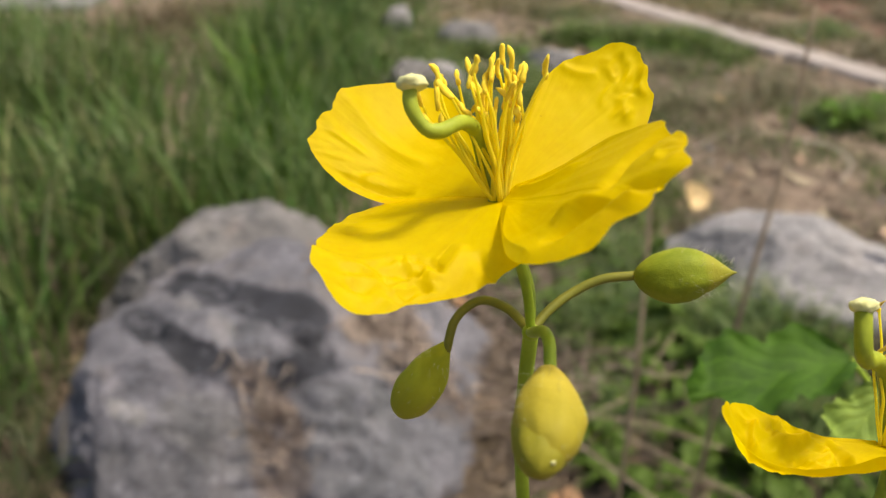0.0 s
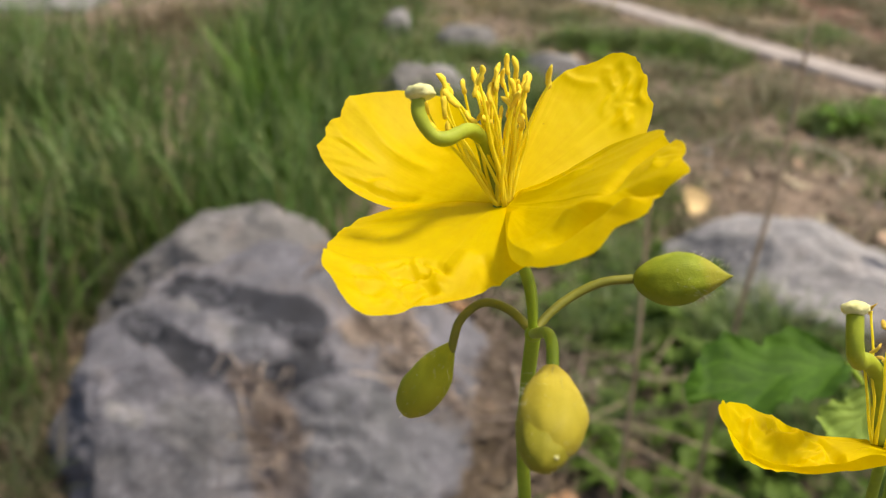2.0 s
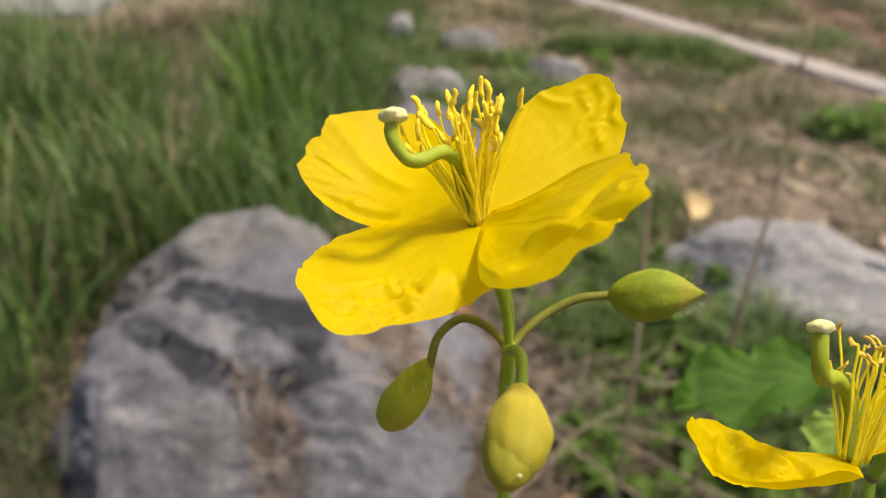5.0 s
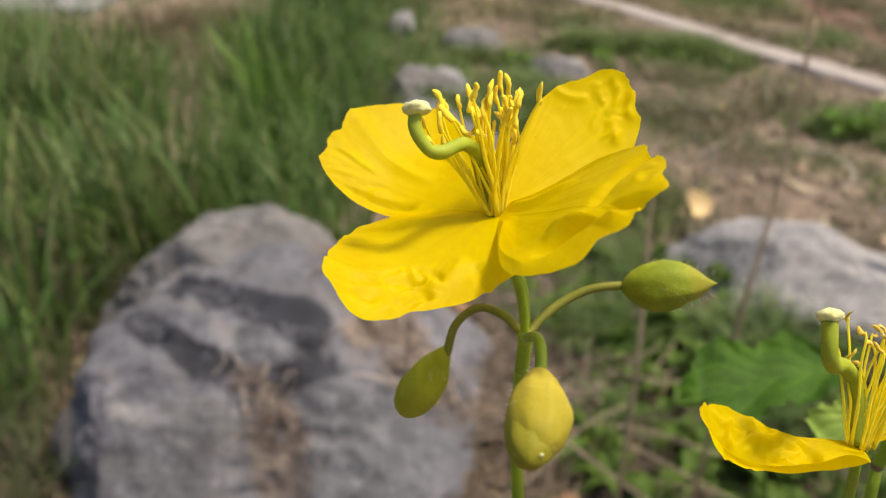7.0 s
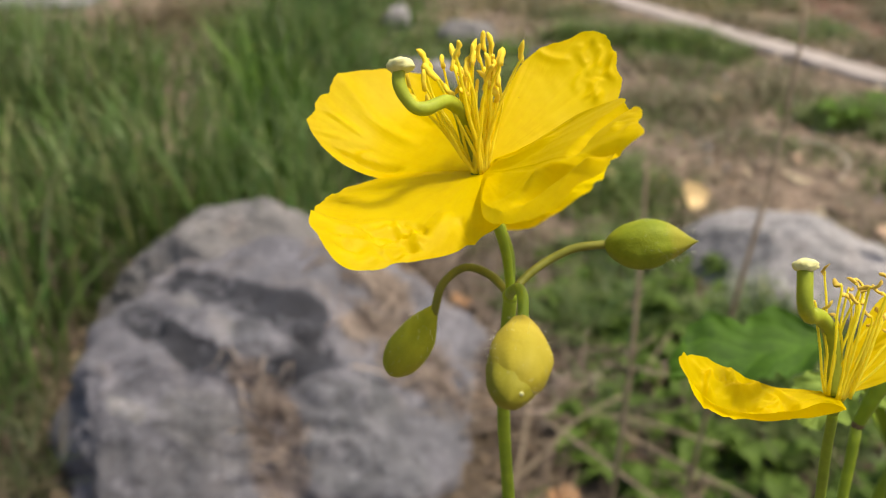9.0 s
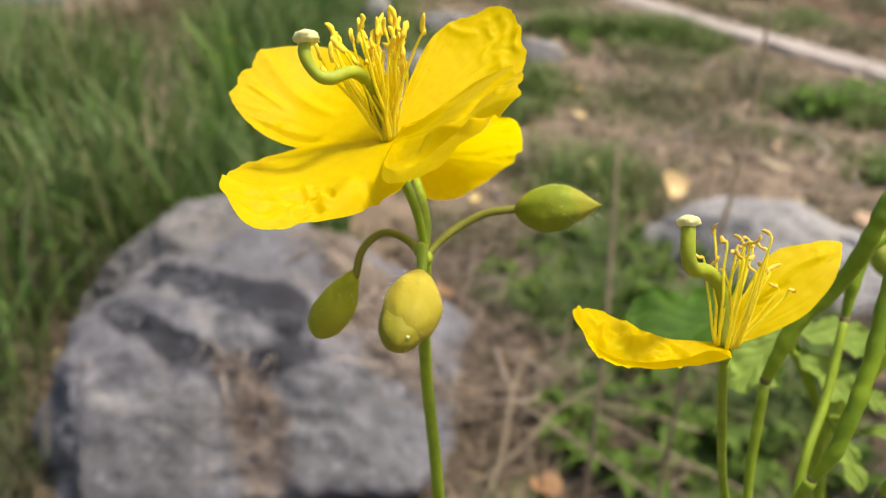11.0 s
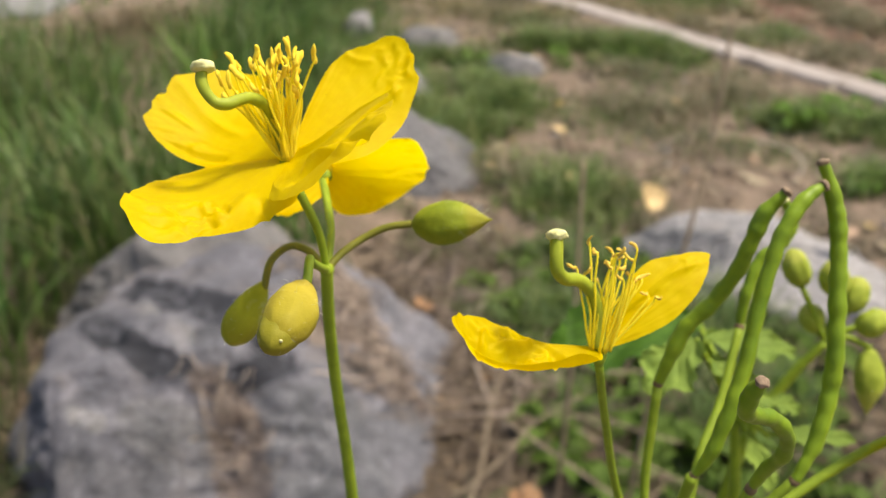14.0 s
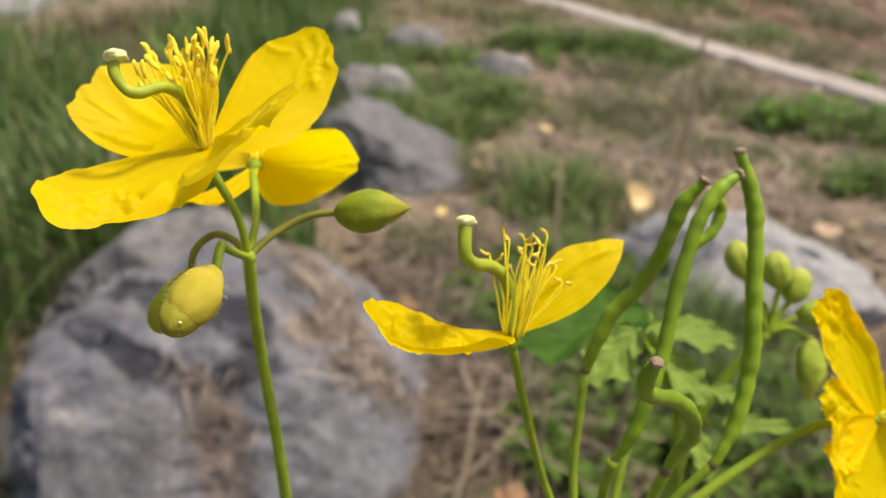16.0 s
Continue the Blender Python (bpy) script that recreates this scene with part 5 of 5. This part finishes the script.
# the older umbel: a half-shed flower and long seed pods
def build_pod_plant():
    hub = Vector((48.0, 91.0, -52.0))
    foot = mm(*hub)
    root, o = plant("celandine", (foot.x + 0.01, foot.y + 0.02, 0), "greater celandine with long green seed pods and a fading flower")
    bm = bmesh.new()
    tube(bm, [q - o for q in spline([mm(*hub)] + down_to_ground(mm(*hub), (0.01, 0.02)), 8)], lambda t: 0.0010 + 0.0008 * t, 12)
    part("stem", bm, STEM, root)
    c = Vector((35.5, 70.4, -15.6))
    ax = Vector((0.02, -0.12, 1.0))
    tube_part("pedicel", [mm(*hub), mm(41.5, 87.6, -36.4), mm(37.5, 77.3, -24.0), mm(*(c - ax * 1.4))], lambda t: 0.00054 - 0.00008 * t, STEM, root, "", o)
    fl = receptacle(root, c, ax, 0.9, o)
    broad_petal(fl, c, (-0.958, -0.287, 0.026), (0.263, -0.909, -0.322), (-0.304, -0.631, 0.643, 0.265, 0.0),
                [(-34, 1.2), (-22, 3.2), (-16, 6.0), (-14.3, 10.35), (-10.4, 13.15), (-5, 15.2), (-0.4, 16.3), (3, 15.2), (7, 13.4), (10.5, 12.2), (16.5, 10.3), (24, 8.4), (33, 6.8), (48, 5.6), (62, 4.0), (72, 2.2), (78, 1.2)], 11, o, curl=(3.7, -0.225),
                creases=((15.0, -0.6, 8.0, 0.2, -1.0, 0.9), (13.4, -1.6, 7.0, -1.2, 0.5, 0.7), (8.0, 1.0, 4.0, 2.0, 0.5, 0.8)), crumples=((13.2, -1.4, 2.2, 0.8), (9.0, -0.8, 2.6, 0.7), (6.0, 0.2, 2.0, 0.5)), label="cupped yellow petal with brown flecks", ruffle=0.3)
    broad_petal(fl, c, (0.819, 0.132, 0.558), (-0.567, 0.334, 0.753), (0.16, -0.081, 0.136, -0.11, 0.01),
                [(-28, 1.2), (-21, 4.5), (-15.2, 8.3), (-8, 11.4), (-1.7, 14.0), (2, 15.3), (3.8, 15.9), (9, 14.7), (13.8, 13.0), (23.7, 10.4), (28.9, 6.0), (33, 1.2)], 12, o,
                creases=((14.4, 0.6, 6.0, 1.4, 0.2, 0.7), (8.0, 1.0, 2.0, 0.4, -0.3, 0.5)), crumples=((13.5, 1.6, 1.4, 0.2),), ruffle=0.15)
    stamens(fl, c, (0.10, -0.15, 1.0), 12, 6, 10.6, 0.22, o, dry=True, bias=(0.22, 0, 0))
    stamens(fl, c + Vector((0.1, -0.7, 0)), (0.06, -0.22, 1.0), 6, 26, 10.8, 0.16, o, dry=True, bias=(0.2, 0, 0))
    stamens(fl, c, (0.75, -0.12, 1.0), 4, 16, 9.0, 0.2, o, dry=True)
    stamens(fl, c, (-0.10, -0.2, 1.0), 2, 18, 9.0, 0.10, o, dry=True)
    tube_part("pistil", [mm(*c), mm(35.5, 70.6, -12.6), mm(34.6, 69.5, -9.7), mm(33.1, 68.0, -8.5), mm(31.2, 65.4, -8.2), mm(30.3, 64.0, -7.2), mm(30.3, 64.0, -4.4)], lambda t: 0.00072 - 0.00008 * t, STYLE, fl, "crooked green pistil", o)
    knob(fl, (30.3, 64.0, -4.0), (0, 0.05, 1), 1.0, STIGMA, o, "cream-white stigma", 3)
    tube_part("pedicel", [mm(*hub), mm(45.9, 93.5, -38.4), mm(47.2, 91.4, -22.6)], lambda t: 0.0005 + 0.00012 * t, STEM, root, "", o)
    pod(root, [(47.3, 91.2, -22.2), (48.3, 89.8, -19.0), (50.1, 88.6, -15.1), (52.9, 87.1, -12.0), (55.1, 85.0, -8.2), (56.4, 83.3, -4.5), (57.6, 82.3, -1.6), (59.7, 81.2, 0.9)], 0.96, o, STIGMA_BROWN, "long slightly bent green seed pod", 1)
    tube_part("pedicel", [mm(*hub), mm(48.0, 86.0, -37.0), mm(48.4, 81.8, -31.6)], lambda t: 0.00055 + 0.00015 * t, STEM, root, "", o)
    pod(root, [(48.6, 82.3, -31.8), (50.3, 80.9, -28.7), (52.3, 79.8, -23.4), (53.8, 79.6, -19.0), (55.2, 79.4, -13.3), (57.0, 79.0, -6.9), (58.6, 78.6, -2.9), (60.9, 78.8, 0.0), (63.1, 79.2, 1.4)], 0.86, o, STIGMA_BROWN, "long green seed pod", 2)
    tube_part("pedicel", [mm(*hub), mm(55.5, 84.5, -38.0), mm(60.6, 82.8, -32.6)], lambda t: 0.0005 + 0.00012 * t, STEM, root, "", o)
    pod(root, [(60.6, 82.7, -32.6), (63.0, 82.4, -28.3), (64.6, 82.1, -22.6), (65.1, 81.4, -17.5), (65.3, 81.1, -11.3), (65.5, 81.0, -5.4), (65.0, 80.6, -0.8), (63.3, 79.8, 4.1)], 0.98, o, STIGMA_BROWN, "tall upright green seed pod", 3)
    tube_part("pedicel", [mm(*hub), mm(50.5, 80.0, -39.0), mm(52.7, 75.6, -31.5)], lambda t: 0.0005 + 0.00012 * t, STEM, root, "", o)
    pod(root, [(52.7, 75.4, -31.4), (53.3, 73.4, -29.1), (53.7, 69.2, -26.3), (52.8, 66.1, -23.8), (50.3, 63.2, -21.6), (47.3, 60.2, -20.6), (45.7, 57.6, -19.6), (45.7, 56.2, -18.0), (46.0, 54.8, -16.8)], 0.80, o, STIGMA_BROWN, "short crooked young seed pod", 4, 0.62)
    tube_part("pedicel", [mm(*hub), mm(53.4, 95.1, -33.1), mm(57.4, 98.2, -26.2), mm(61.3, 101.0, -16.3)], lambda t: 0.0006, STEM, root, "", o)
    pod(root, [(61.3, 101.0, -16.3), (62.1, 100.3, -11.7), (63.9, 100.0, -7.2), (67.0, 99.6, -4.7), (68.1, 99.2, -1.6), (66.3, 97.6, 0.9)], 0.85, o, STIGMA, "slender bent young seed pod", 5, 0.6)


build_pod_plant()


# a cluster of young buds and a flower seen from its side, farther back
def build_back_plant():
    knot = Vector((90.7, 138.0, -22.5))
    foot = mm(*knot)
    root, o = plant("celandine", (foot.x, foot.y + 0.02, 0), "greater celandine with a cluster of young green buds")
    bm = bmesh.new()
    tube(bm, [q - o for q in spline([mm(*knot), mm(85.5, 141.0, -29.0), mm(78.0, 147.0, -44.0)] + down_to_ground(mm(78.0, 147.0, -44.0), (0.01, 0.02)), 8)], lambda t: 0.0008 + 0.0012 * t, 12)
    part("stem", bm, STEM, root)
    for a, b, r, mat in (((86.2, 137.0, -12.6), (84.2, 137.0, -5.6), 2.45, BUD_YOUNG), ((92.1, 136.0, -14.6), (91.3, 136.0, -7.6), 2.6, BUD_YOUNG), ((94.4, 137.5, -17.2), (97.6, 138.0, -11.0), 2.45, BUD_YOUNG),
                         ((95.6, 137.0, -19.8), (102.0, 137.0, -18.2), 2.45, BUD_YOUNG), ((90.0, 139.0, -21.0), (88.2, 140.0, -15.6), 2.2, BUD_YOUNG), ((97.9, 136.0, -23.6), (96.9, 136.0, -35.2), 2.6, BUD_YOUNG)):
        mid = (Vector(knot) + Vector(a)) * 0.5 + Vector((0, 0, 1.4 if a[0] > 97 else 0.3))
        tube_part("pedicel", [mm(*knot), mm(*mid), mm(*a)], 0.00055, STEM, root, "", o)
        bud(root, a, b, r, mat, int(a[0]), o, "", fuzz=8, peak=0.45, point=1.6 if a[2] < -23 else 2.4)


build_back_plant()


# a flower on a slanting stalk that faces away to the side
def build_side_plant():
    c, ax = Vector((89.6, 99.0, -31.0)), Vector((1.0, -0.1, 0.15))
    foot = mm(54.0, 100.0, -58.0)
    root, o = plant("celandine", (foot.x + 0.01, foot.y + 0.02, 0), "greater celandine with a ruffled yellow flower on a slanting stalk")
    tube_part("pedicel", [mm(57.0, 97.5, -46.0), mm(63.4, 97.0, -40.6), mm(72.5, 97.0, -34.8), mm(80.0, 97.0, -31.2), mm(*(c - ax.normalized() * 1.4))], 0.0007, STEM, root, "", o)
    bm = bmesh.new()
    tube(bm, [q - o for q in spline([mm(57.0, 97.5, -46.0), foot] + down_to_ground(foot, (0.01, 0.02)), 8)], lambda t: 0.0009 + 0.001 * t, 10)
    part("stem", bm, STEM, root)
    fl = receptacle(root, c, ax, 1.0, o)
    wide = (0.86, 1.0, 0.95, 1.04, 0.96, 1.0, 0.84)
    petal(fl, c, (84.3, 96.0, -21.8), (80.4, 94.0, -12.2), (78.6, 91.5, -22.7), (88.8, 98.0, -22.9), 21, at=0.48, origin=o, ruffle=1.6, rim=(0.8, 0.92, 0.97, 1.0, 0.98, 0.95, 0.84), cup=1.0, crumple=1.0, taper=0.5)
    petal(fl, c, (83.6, 96.0, -37.7), (83.6, 94.0, -46.0), (77.6, 89.5, -31.5), (92.6, 101.0, -40.0), 22, at=0.5, origin=o, ruffle=1.8, rim=wide, cup=1.0, crumple=1.0, taper=0.3)
    petal(fl, c, (83.4, 94.0, -30.5), (78.6, 90.5, -30.5), (79.8, 92.0, -24.0), (80.6, 90.5, -36.5), 23, at=0.6, origin=o, ruffle=1.4, rim=wide, crumple=0.9, taper=0.35)
    petal(fl, c, (93.0, 107.0, -30.0), (95.0, 115.0, -29.0), (93.0, 109.0, -22.0), (93.0, 109.0, -38.0), 24, origin=o, ruffle=1.2, rim=wide)
    stamens(fl, c, ax, 18, 8, 8.5, 0.45, o)
    tube_part("pistil", [mm(*c), mm(92.5, 98.0, -30.0), mm(97.0, 97.0, -28.4)], 0.0007, STYLE, fl, "crooked green pistil", o)


build_side_plant()


# leafy stems behind the pods
def build_leaf_plant():
    foot = mm(73.0, 140.0, -66.0)
    root, o = plant("celandine", (foot.x, foot.y + 0.03, 0), "leafy celandine stem with lobed green leaves")
    top = (71.0, 130.0, -34.5)
    bm = bmesh.new()
    tube(bm, [q - o for q in spline([mm(*top), mm(72.0, 133.0, -46.0), foot] + down_to_ground(foot, (0.01, 0.03)), 8)], lambda t: 0.0008 + 0.0012 * t, 10)
    part("stem", bm, STEM, root)
    leaflet(root, (77.4, 168.0, -21.0), (45.2, 161.0, -25.0), (0.05, -0.62, 0.78), 21.3, 2, LEAF, o, 2, "broad dark green lobed leaf")
    tube_part("petiole", [mm(*top), mm(75.0, 150.0, -27.0), mm(77.4, 168.0, -21.0)], 0.0006, STEM, root, "", o)
    for b, t, w, s, m in (((64.0, 128.0, -20.5), (55.0, 124.0, -28.5), 10.0, 4, LEAF_PALE), ((66.0, 130.0, -21.0), (81.0, 128.0, -22.5), 9.0, 5, LEAF_PALE),
                          ((66.0, 128.0, -24.0), (75.0, 124.0, -32.0), 9.0, 6, LEAF_PALE), ((76.0, 128.0, -31.0), (80.5, 126.0, -32.5), 5.5, 7, LEAF_PALE),
                          ((76.0, 128.0, -37.0), (90.0, 126.0, -37.0), 4.5, 9, LEAF_PALE), ((72.0, 128.0, -36.0), (75.0, 124.0, -45.0), 5.0, 10, LEAF_PALE)):
        leaflet(root, b, t, (0.1, -0.6, 0.8), w, s, m, o, 2)
        tube_part("petiole", [mm(*top), mm((b[0] + top[0]) / 2, 129.0, (b[2] + top[2]) / 2 + 1.0), mm(*b)], 0.0005, STEM, root, "", o)


build_leaf_plant()


# dry stalks that stand behind the flowers
def stalk(pts, r, label):
    line = [Vector(p) for p in pts]
    bm = bmesh.new()
    tube(bm, [q - line[0] for q in spline(line, 8)], lambda t: r * (1.1 - 0.5 * t) * (1 + 0.05 * math.sin(t * 40)), 8)
    ob = part("dry_stalk", bm, STALK)
    ob.location = line[0]
    tagged(ob, label, "stalk")


top = mm(218, 520, 142)
low = mm(182, 540, -34)
stalk([(low.x - 0.05, low.y + 0.06, -0.01), (low.x - 0.02, low.y + 0.02, low.z * 0.5), low, (top + low) * 0.5 + Vector((0.004, 0, 0)), top], 0.0019, "thin dry brown stalk standing upright")
top = mm(123, 520, 50)
low = mm(116, 540, -85)
stalk([(low.x - 0.02, low.y + 0.05, -0.01), (low.x - 0.01, low.y + 0.02, low.z * 0.5), low, top], 0.0020, "thin dry pale stalk standing upright")


# long dead stems that lie across the weeds beside the boulder, one end on the soil
PALE = plain_material("dead_stem_pale", (0.17, 0.13, 0.088), (0.31, 0.25, 0.18), 0.85, 60.0)
for a, b, r in (((0.05, 1.08, 0.012), (0.30, 1.21, 0.135), 0.0026), ((0.56, 1.20, 0.010), (0.24, 1.19, 0.115), 0.0024), ((0.16, 1.16, 0.13), (0.47, 0.90, 0.012), 0.0026),
                ((0.28, 1.13, 0.125), (0.60, 0.97, 0.010), 0.0022), ((0.08, 1.02, 0.010), (0.19, 1.33, 0.13), 0.0024), ((0.62, 1.40, 0.01), (0.36, 1.30, 0.12), 0.0024), ((0.10, 1.45, 0.012), (0.36, 1.40, 0.11), 0.0022)):
    p, q = Vector(a), Vector(b)
    line = [p, p.lerp(q, 0.35) + Vector((0.006, -0.008, 0.008)), p.lerp(q, 0.7) + Vector((-0.004, 0.007, 0.010)), q]
    bm = bmesh.new()
    tube(bm, [v - p for v in spline(line, 6)], lambda t: r * (1.1 - 0.4 * t), 8)
    ob = part("dead_stem", bm, PALE)
    ob.location = p
    tagged(ob, "long pale dead stem lying across weeds", "stem", group="dead stems")


# low leafy weeds on the soil
def weed(m, label, seed, mat=WEED):
    rng = random.Random(seed)
    root = new("weed")
    root.matrix_world = m
    tagged(root, label, "weed", group="low weeds")
    for k in range(11):
        a = k * 2.4 + rng.uniform(-0.3, 0.3)
        n, h = rng.uniform(0.04, 0.10), rng.uniform(0.03, 0.12)
        d = Vector((math.cos(a), math.sin(a), 0))
        side = Vector((-d.y, d.x, 0))
        bm = bmesh.new()
        uvl = bm.loops.layers.uv.new("UVMap")
        prev = None
        for i in range(13):
            u = i / 12
            w = 0.5 * n * 0.62 * math.sin(math.pi * min(1, 0.06 + 0.94 * u)) ** 0.7 * (0.62 + 0.38 * abs(math.sin(u * 7.5)))
            c = d * (0.02 + n * u) + Vector((0, 0, h * min(1, 0.55 + 0.9 * u) - 0.5 * n * u * u))
            row = [bm.verts.new(c + side * w * v + Vector((0, 0, 0.18 * n * abs(v)))) for v in (-1, 0, 1)]
            if prev:
                for j in range(2):
                    fc = bm.faces.new((prev[j], prev[j + 1], row[j + 1], row[j]))
                    for lp, q in zip(fc.loops, ((u - 1 / 12, j / 2), (u - 1 / 12, j / 2 + 0.5), (u, j / 2 + 0.5), (u, j / 2))):
                        lp[uvl].uv = q
            prev = row
        part("leaf", bm, mat, root)
        tube_part("petiole", [Vector((0, 0, -0.005)), d * 0.012 + Vector((0, 0, h * 0.4)), d * 0.02 + Vector((0, 0, h * 0.55))], 0.0012, STEM, root, steps=4, sides=6)
    return root


first = weed(pose(0.40, 1.62, 0, 0, 0, 0), "low green weed with lobed leaves on soil", 1)
rw = random.Random(21)
for _ in range(48):
    x, y = rw.uniform(0.12, 0.85), rw.uniform(1.08, 2.0)
    if x < 0.22 and rw.random() < 0.7:
        x += 0.3
    k = rw.uniform(0.4, 0.9)
    copy_thing(first, pose(x, y, 0, rw.uniform(-8, 8), rw.uniform(-8, 8), rw.uniform(0, 360))).scale = (k, k, k)
rv = random.Random(8)
for _ in range(10):
    k = rv.uniform(0.4, 0.75)
    copy_thing(first, pose(rv.uniform(0.20, 0.50), rv.uniform(1.04, 1.36), 0, rv.uniform(-8, 8), rv.uniform(-8, 8), rv.uniform(0, 360))).scale = (k, k, k)
bright = weed(pose(1.4, 3.0, 0), "fresh green broad-leaved weed on bare soil", 2, WEED_FRESH)
for _ in range(34):
    a, b, c, d = rw.choice(((1.62, 3.05, 0.42, 0.22), (1.55, 2.45, 0.2, 0.16), (0.95, 4.2, 0.45, 0.25), (1.9, 3.3, 0.25, 0.2)))
    x, y = rw.gauss(a, c * 0.5), rw.gauss(b, d * 0.5)
    if not on_edging(x, y):
        k = rw.uniform(0.5, 0.95)
        copy_thing(bright, pose(x, y, 0, 0, 0, rw.uniform(0, 360))).scale = (k, k, k * 0.7)


# single fallen leaves, a pale twig and a small orange flower in the grass
def fallen_leaf(m, size, mat, label, curl):
    bm = bmesh.new()
    uvl = bm.loops.layers.uv.new("UVMap")
    prev = None
    for i in range(11):
        u = i / 10
        w = 0.36 * math.sin(math.pi * min(1, 0.04 + 0.96 * u)) ** 0.75 * (1 + 0.35 * noise.noise((u * 5, size * 90, 0)))
        row = [bm.verts.new(Vector(((u - 0.5), w * v, curl * ((u - 0.5) ** 2 * 1.6 + 0.5 * v * v * w) + 0.03 * math.sin(9 * u + 4 * v))) * size) for v in (-1, -0.5, 0, 0.5, 1)]
        if prev:
            for j in range(4):
                bm.faces.new((prev[j], prev[j + 1], row[j + 1], row[j]))
        prev = row
    ob = part("fallen_leaf", bm, mat)
    ob.matrix_world = m
    tagged(ob, label, "leaf", group="fallen leaves")


LEAF_ROSE = plain_material("leaf_rose", (0.26, 0.17, 0.12), (0.40, 0.28, 0.20), 0.85, 60.0, 0.001)
TAN = plain_material("leaf_tan", (0.42, 0.29, 0.13), (0.66, 0.50, 0.28), 0.8, 60.0, 0.001)
RUST = plain_material("leaf_rust", (0.19, 0.092, 0.045), (0.33, 0.185, 0.09), 0.8, 60.0, 0.001)
fallen_leaf(pose(0.675, 2.24, 0.065, 58, 14, 35), 0.115, TAN, "dry tan leaf standing on edge in the soil", 0.7)
fallen_leaf(pose(0.194, 1.09, 0.018, 8, 12, 60), 0.075, RUST, "rust-brown curled leaf on the soil", 0.4)
fallen_leaf(pose(0.05, 1.72, 0.02, 10, -8, 140), 0.07, RUST, "rust-brown curled leaf on the soil", 0.5)
fallen_leaf(pose(0.99, 1.765, 0.172, 12, 4, 10), 0.075, LEAF_ROSE, "dry pinkish leaf lying on the pale boulder", 0.3)
fallen_leaf(pose(0.27, 2.62, 0.02, 12, 10, 80), 0.06, TAN, "dry tan leaf lying flat on the soil", 0.5)
fallen_leaf(pose(0.55, 3.0, 0.015, 12, 10, 30), 0.06, TAN, "dry tan leaf lying flat on the soil", 0.5)
fallen_leaf(pose(1.05, 3.3, 0.02, 25, 10, 60), 0.08, TAN, "dry tan leaf lying flat on the soil", 0.5)

BLEACHED = plain_material("bleached_wood", (0.34, 0.29, 0.24), (0.54, 0.49, 0.43), 0.85, 50.0, 0.001)
for place, line, r in (((1.24, 2.66, 0.008), [(-0.02, 0.22, 0.004), (0.035, 0.12, 0.012), (0.05, 0.0, 0.014), (0.01, -0.10, 0.010), (-0.05, -0.17, 0.002)], 0.0040),
                       ((0.98, 2.90, 0.008), [(-0.14, -0.10, 0.002), (-0.05, -0.02, 0.012), (0.04, 0.02, 0.014), (0.13, 0.06, 0.004)], 0.0034)):
    bm = bmesh.new()
    tube(bm, spline(line, 6), lambda t: r * (1.1 - 0.6 * t), 8)
    ob = part("twig", bm, BLEACHED)
    ob.location = place
    tagged(ob, "bleached bent twig lying on soil", "twig", group="twigs")


def orange_flower(x, y, h, r):
    root = new("wildflower")
    root.location = (x, y, 0)
    tagged(root, "small orange wildflower in tall grass", "flower")
    tube_part("stem", [Vector((0, 0, -0.01)), Vector((0.01, 0, h * 0.5)), Vector((0, 0.01, h))], 0.0016, STEM, root, sides=6)
    bm = bmesh.new()
    for k in range(8):
        a = k * math.pi / 4
        d = Vector((math.cos(a), math.sin(a), 0.3))
        s = Vector((-d.y, d.x, 0)) * 0.3
        q = [Vector((0, 0.01, h)) + v * r for v in (Vector(), d * 0.6 + s, d, d * 0.6 - s)]
        bm.faces.new([bm.verts.new(v) for v in q])
    part("blossom", bm, plain_material("blossom_orange", (0.70, 0.26, 0.02), (0.85, 0.42, 0.04), 0.6, 300.0), root)


orange_flower(-0.68, 3.14, 0.25, 0.016)
fallen_leaf(pose(0.50, 2.42, 0.05, 40, 25, 20), 0.06, TAN, "dry tan leaf caught in short grass", 0.5)

# leaf bits scattered over the far soil and beside the boulder
BROWN = plain_material("leaf_brown", (0.12, 0.07, 0.035), (0.25, 0.16, 0.085), 0.8, 60.0, 0.001)
YELLOW = plain_material("leaf_yellow", (0.48, 0.34, 0.10), (0.72, 0.55, 0.24), 0.8, 60.0, 0.001)
rl = random.Random(77)
for _ in range(70):
    x, y = rl.uniform(0.1, 2.3), rl.uniform(2.1, 4.6)
    if not on_edging(x, y):
        fallen_leaf(pose(x, y, ground_height(x, y) + 0.014, rl.uniform(-25, 25), rl.uniform(-25, 25), rl.uniform(0, 360)), rl.uniform(0.018, 0.05), rl.choice((YELLOW, TAN, TAN, BROWN, LEAF_ROSE)), "dry tan leaf lying flat on the soil", 0.4)
for _ in range(5):
    x, y = rl.uniform(0.05, 0.34), rl.uniform(1.04, 1.62)
    fallen_leaf(pose(x, y, ground_height(x, y) + 0.016, rl.uniform(-25, 25), rl.uniform(-25, 25), rl.uniform(0, 360)), rl.uniform(0.035, 0.07), rl.choice((RUST, BROWN, BROWN)), "rust-brown curled leaf on the soil", 0.5)
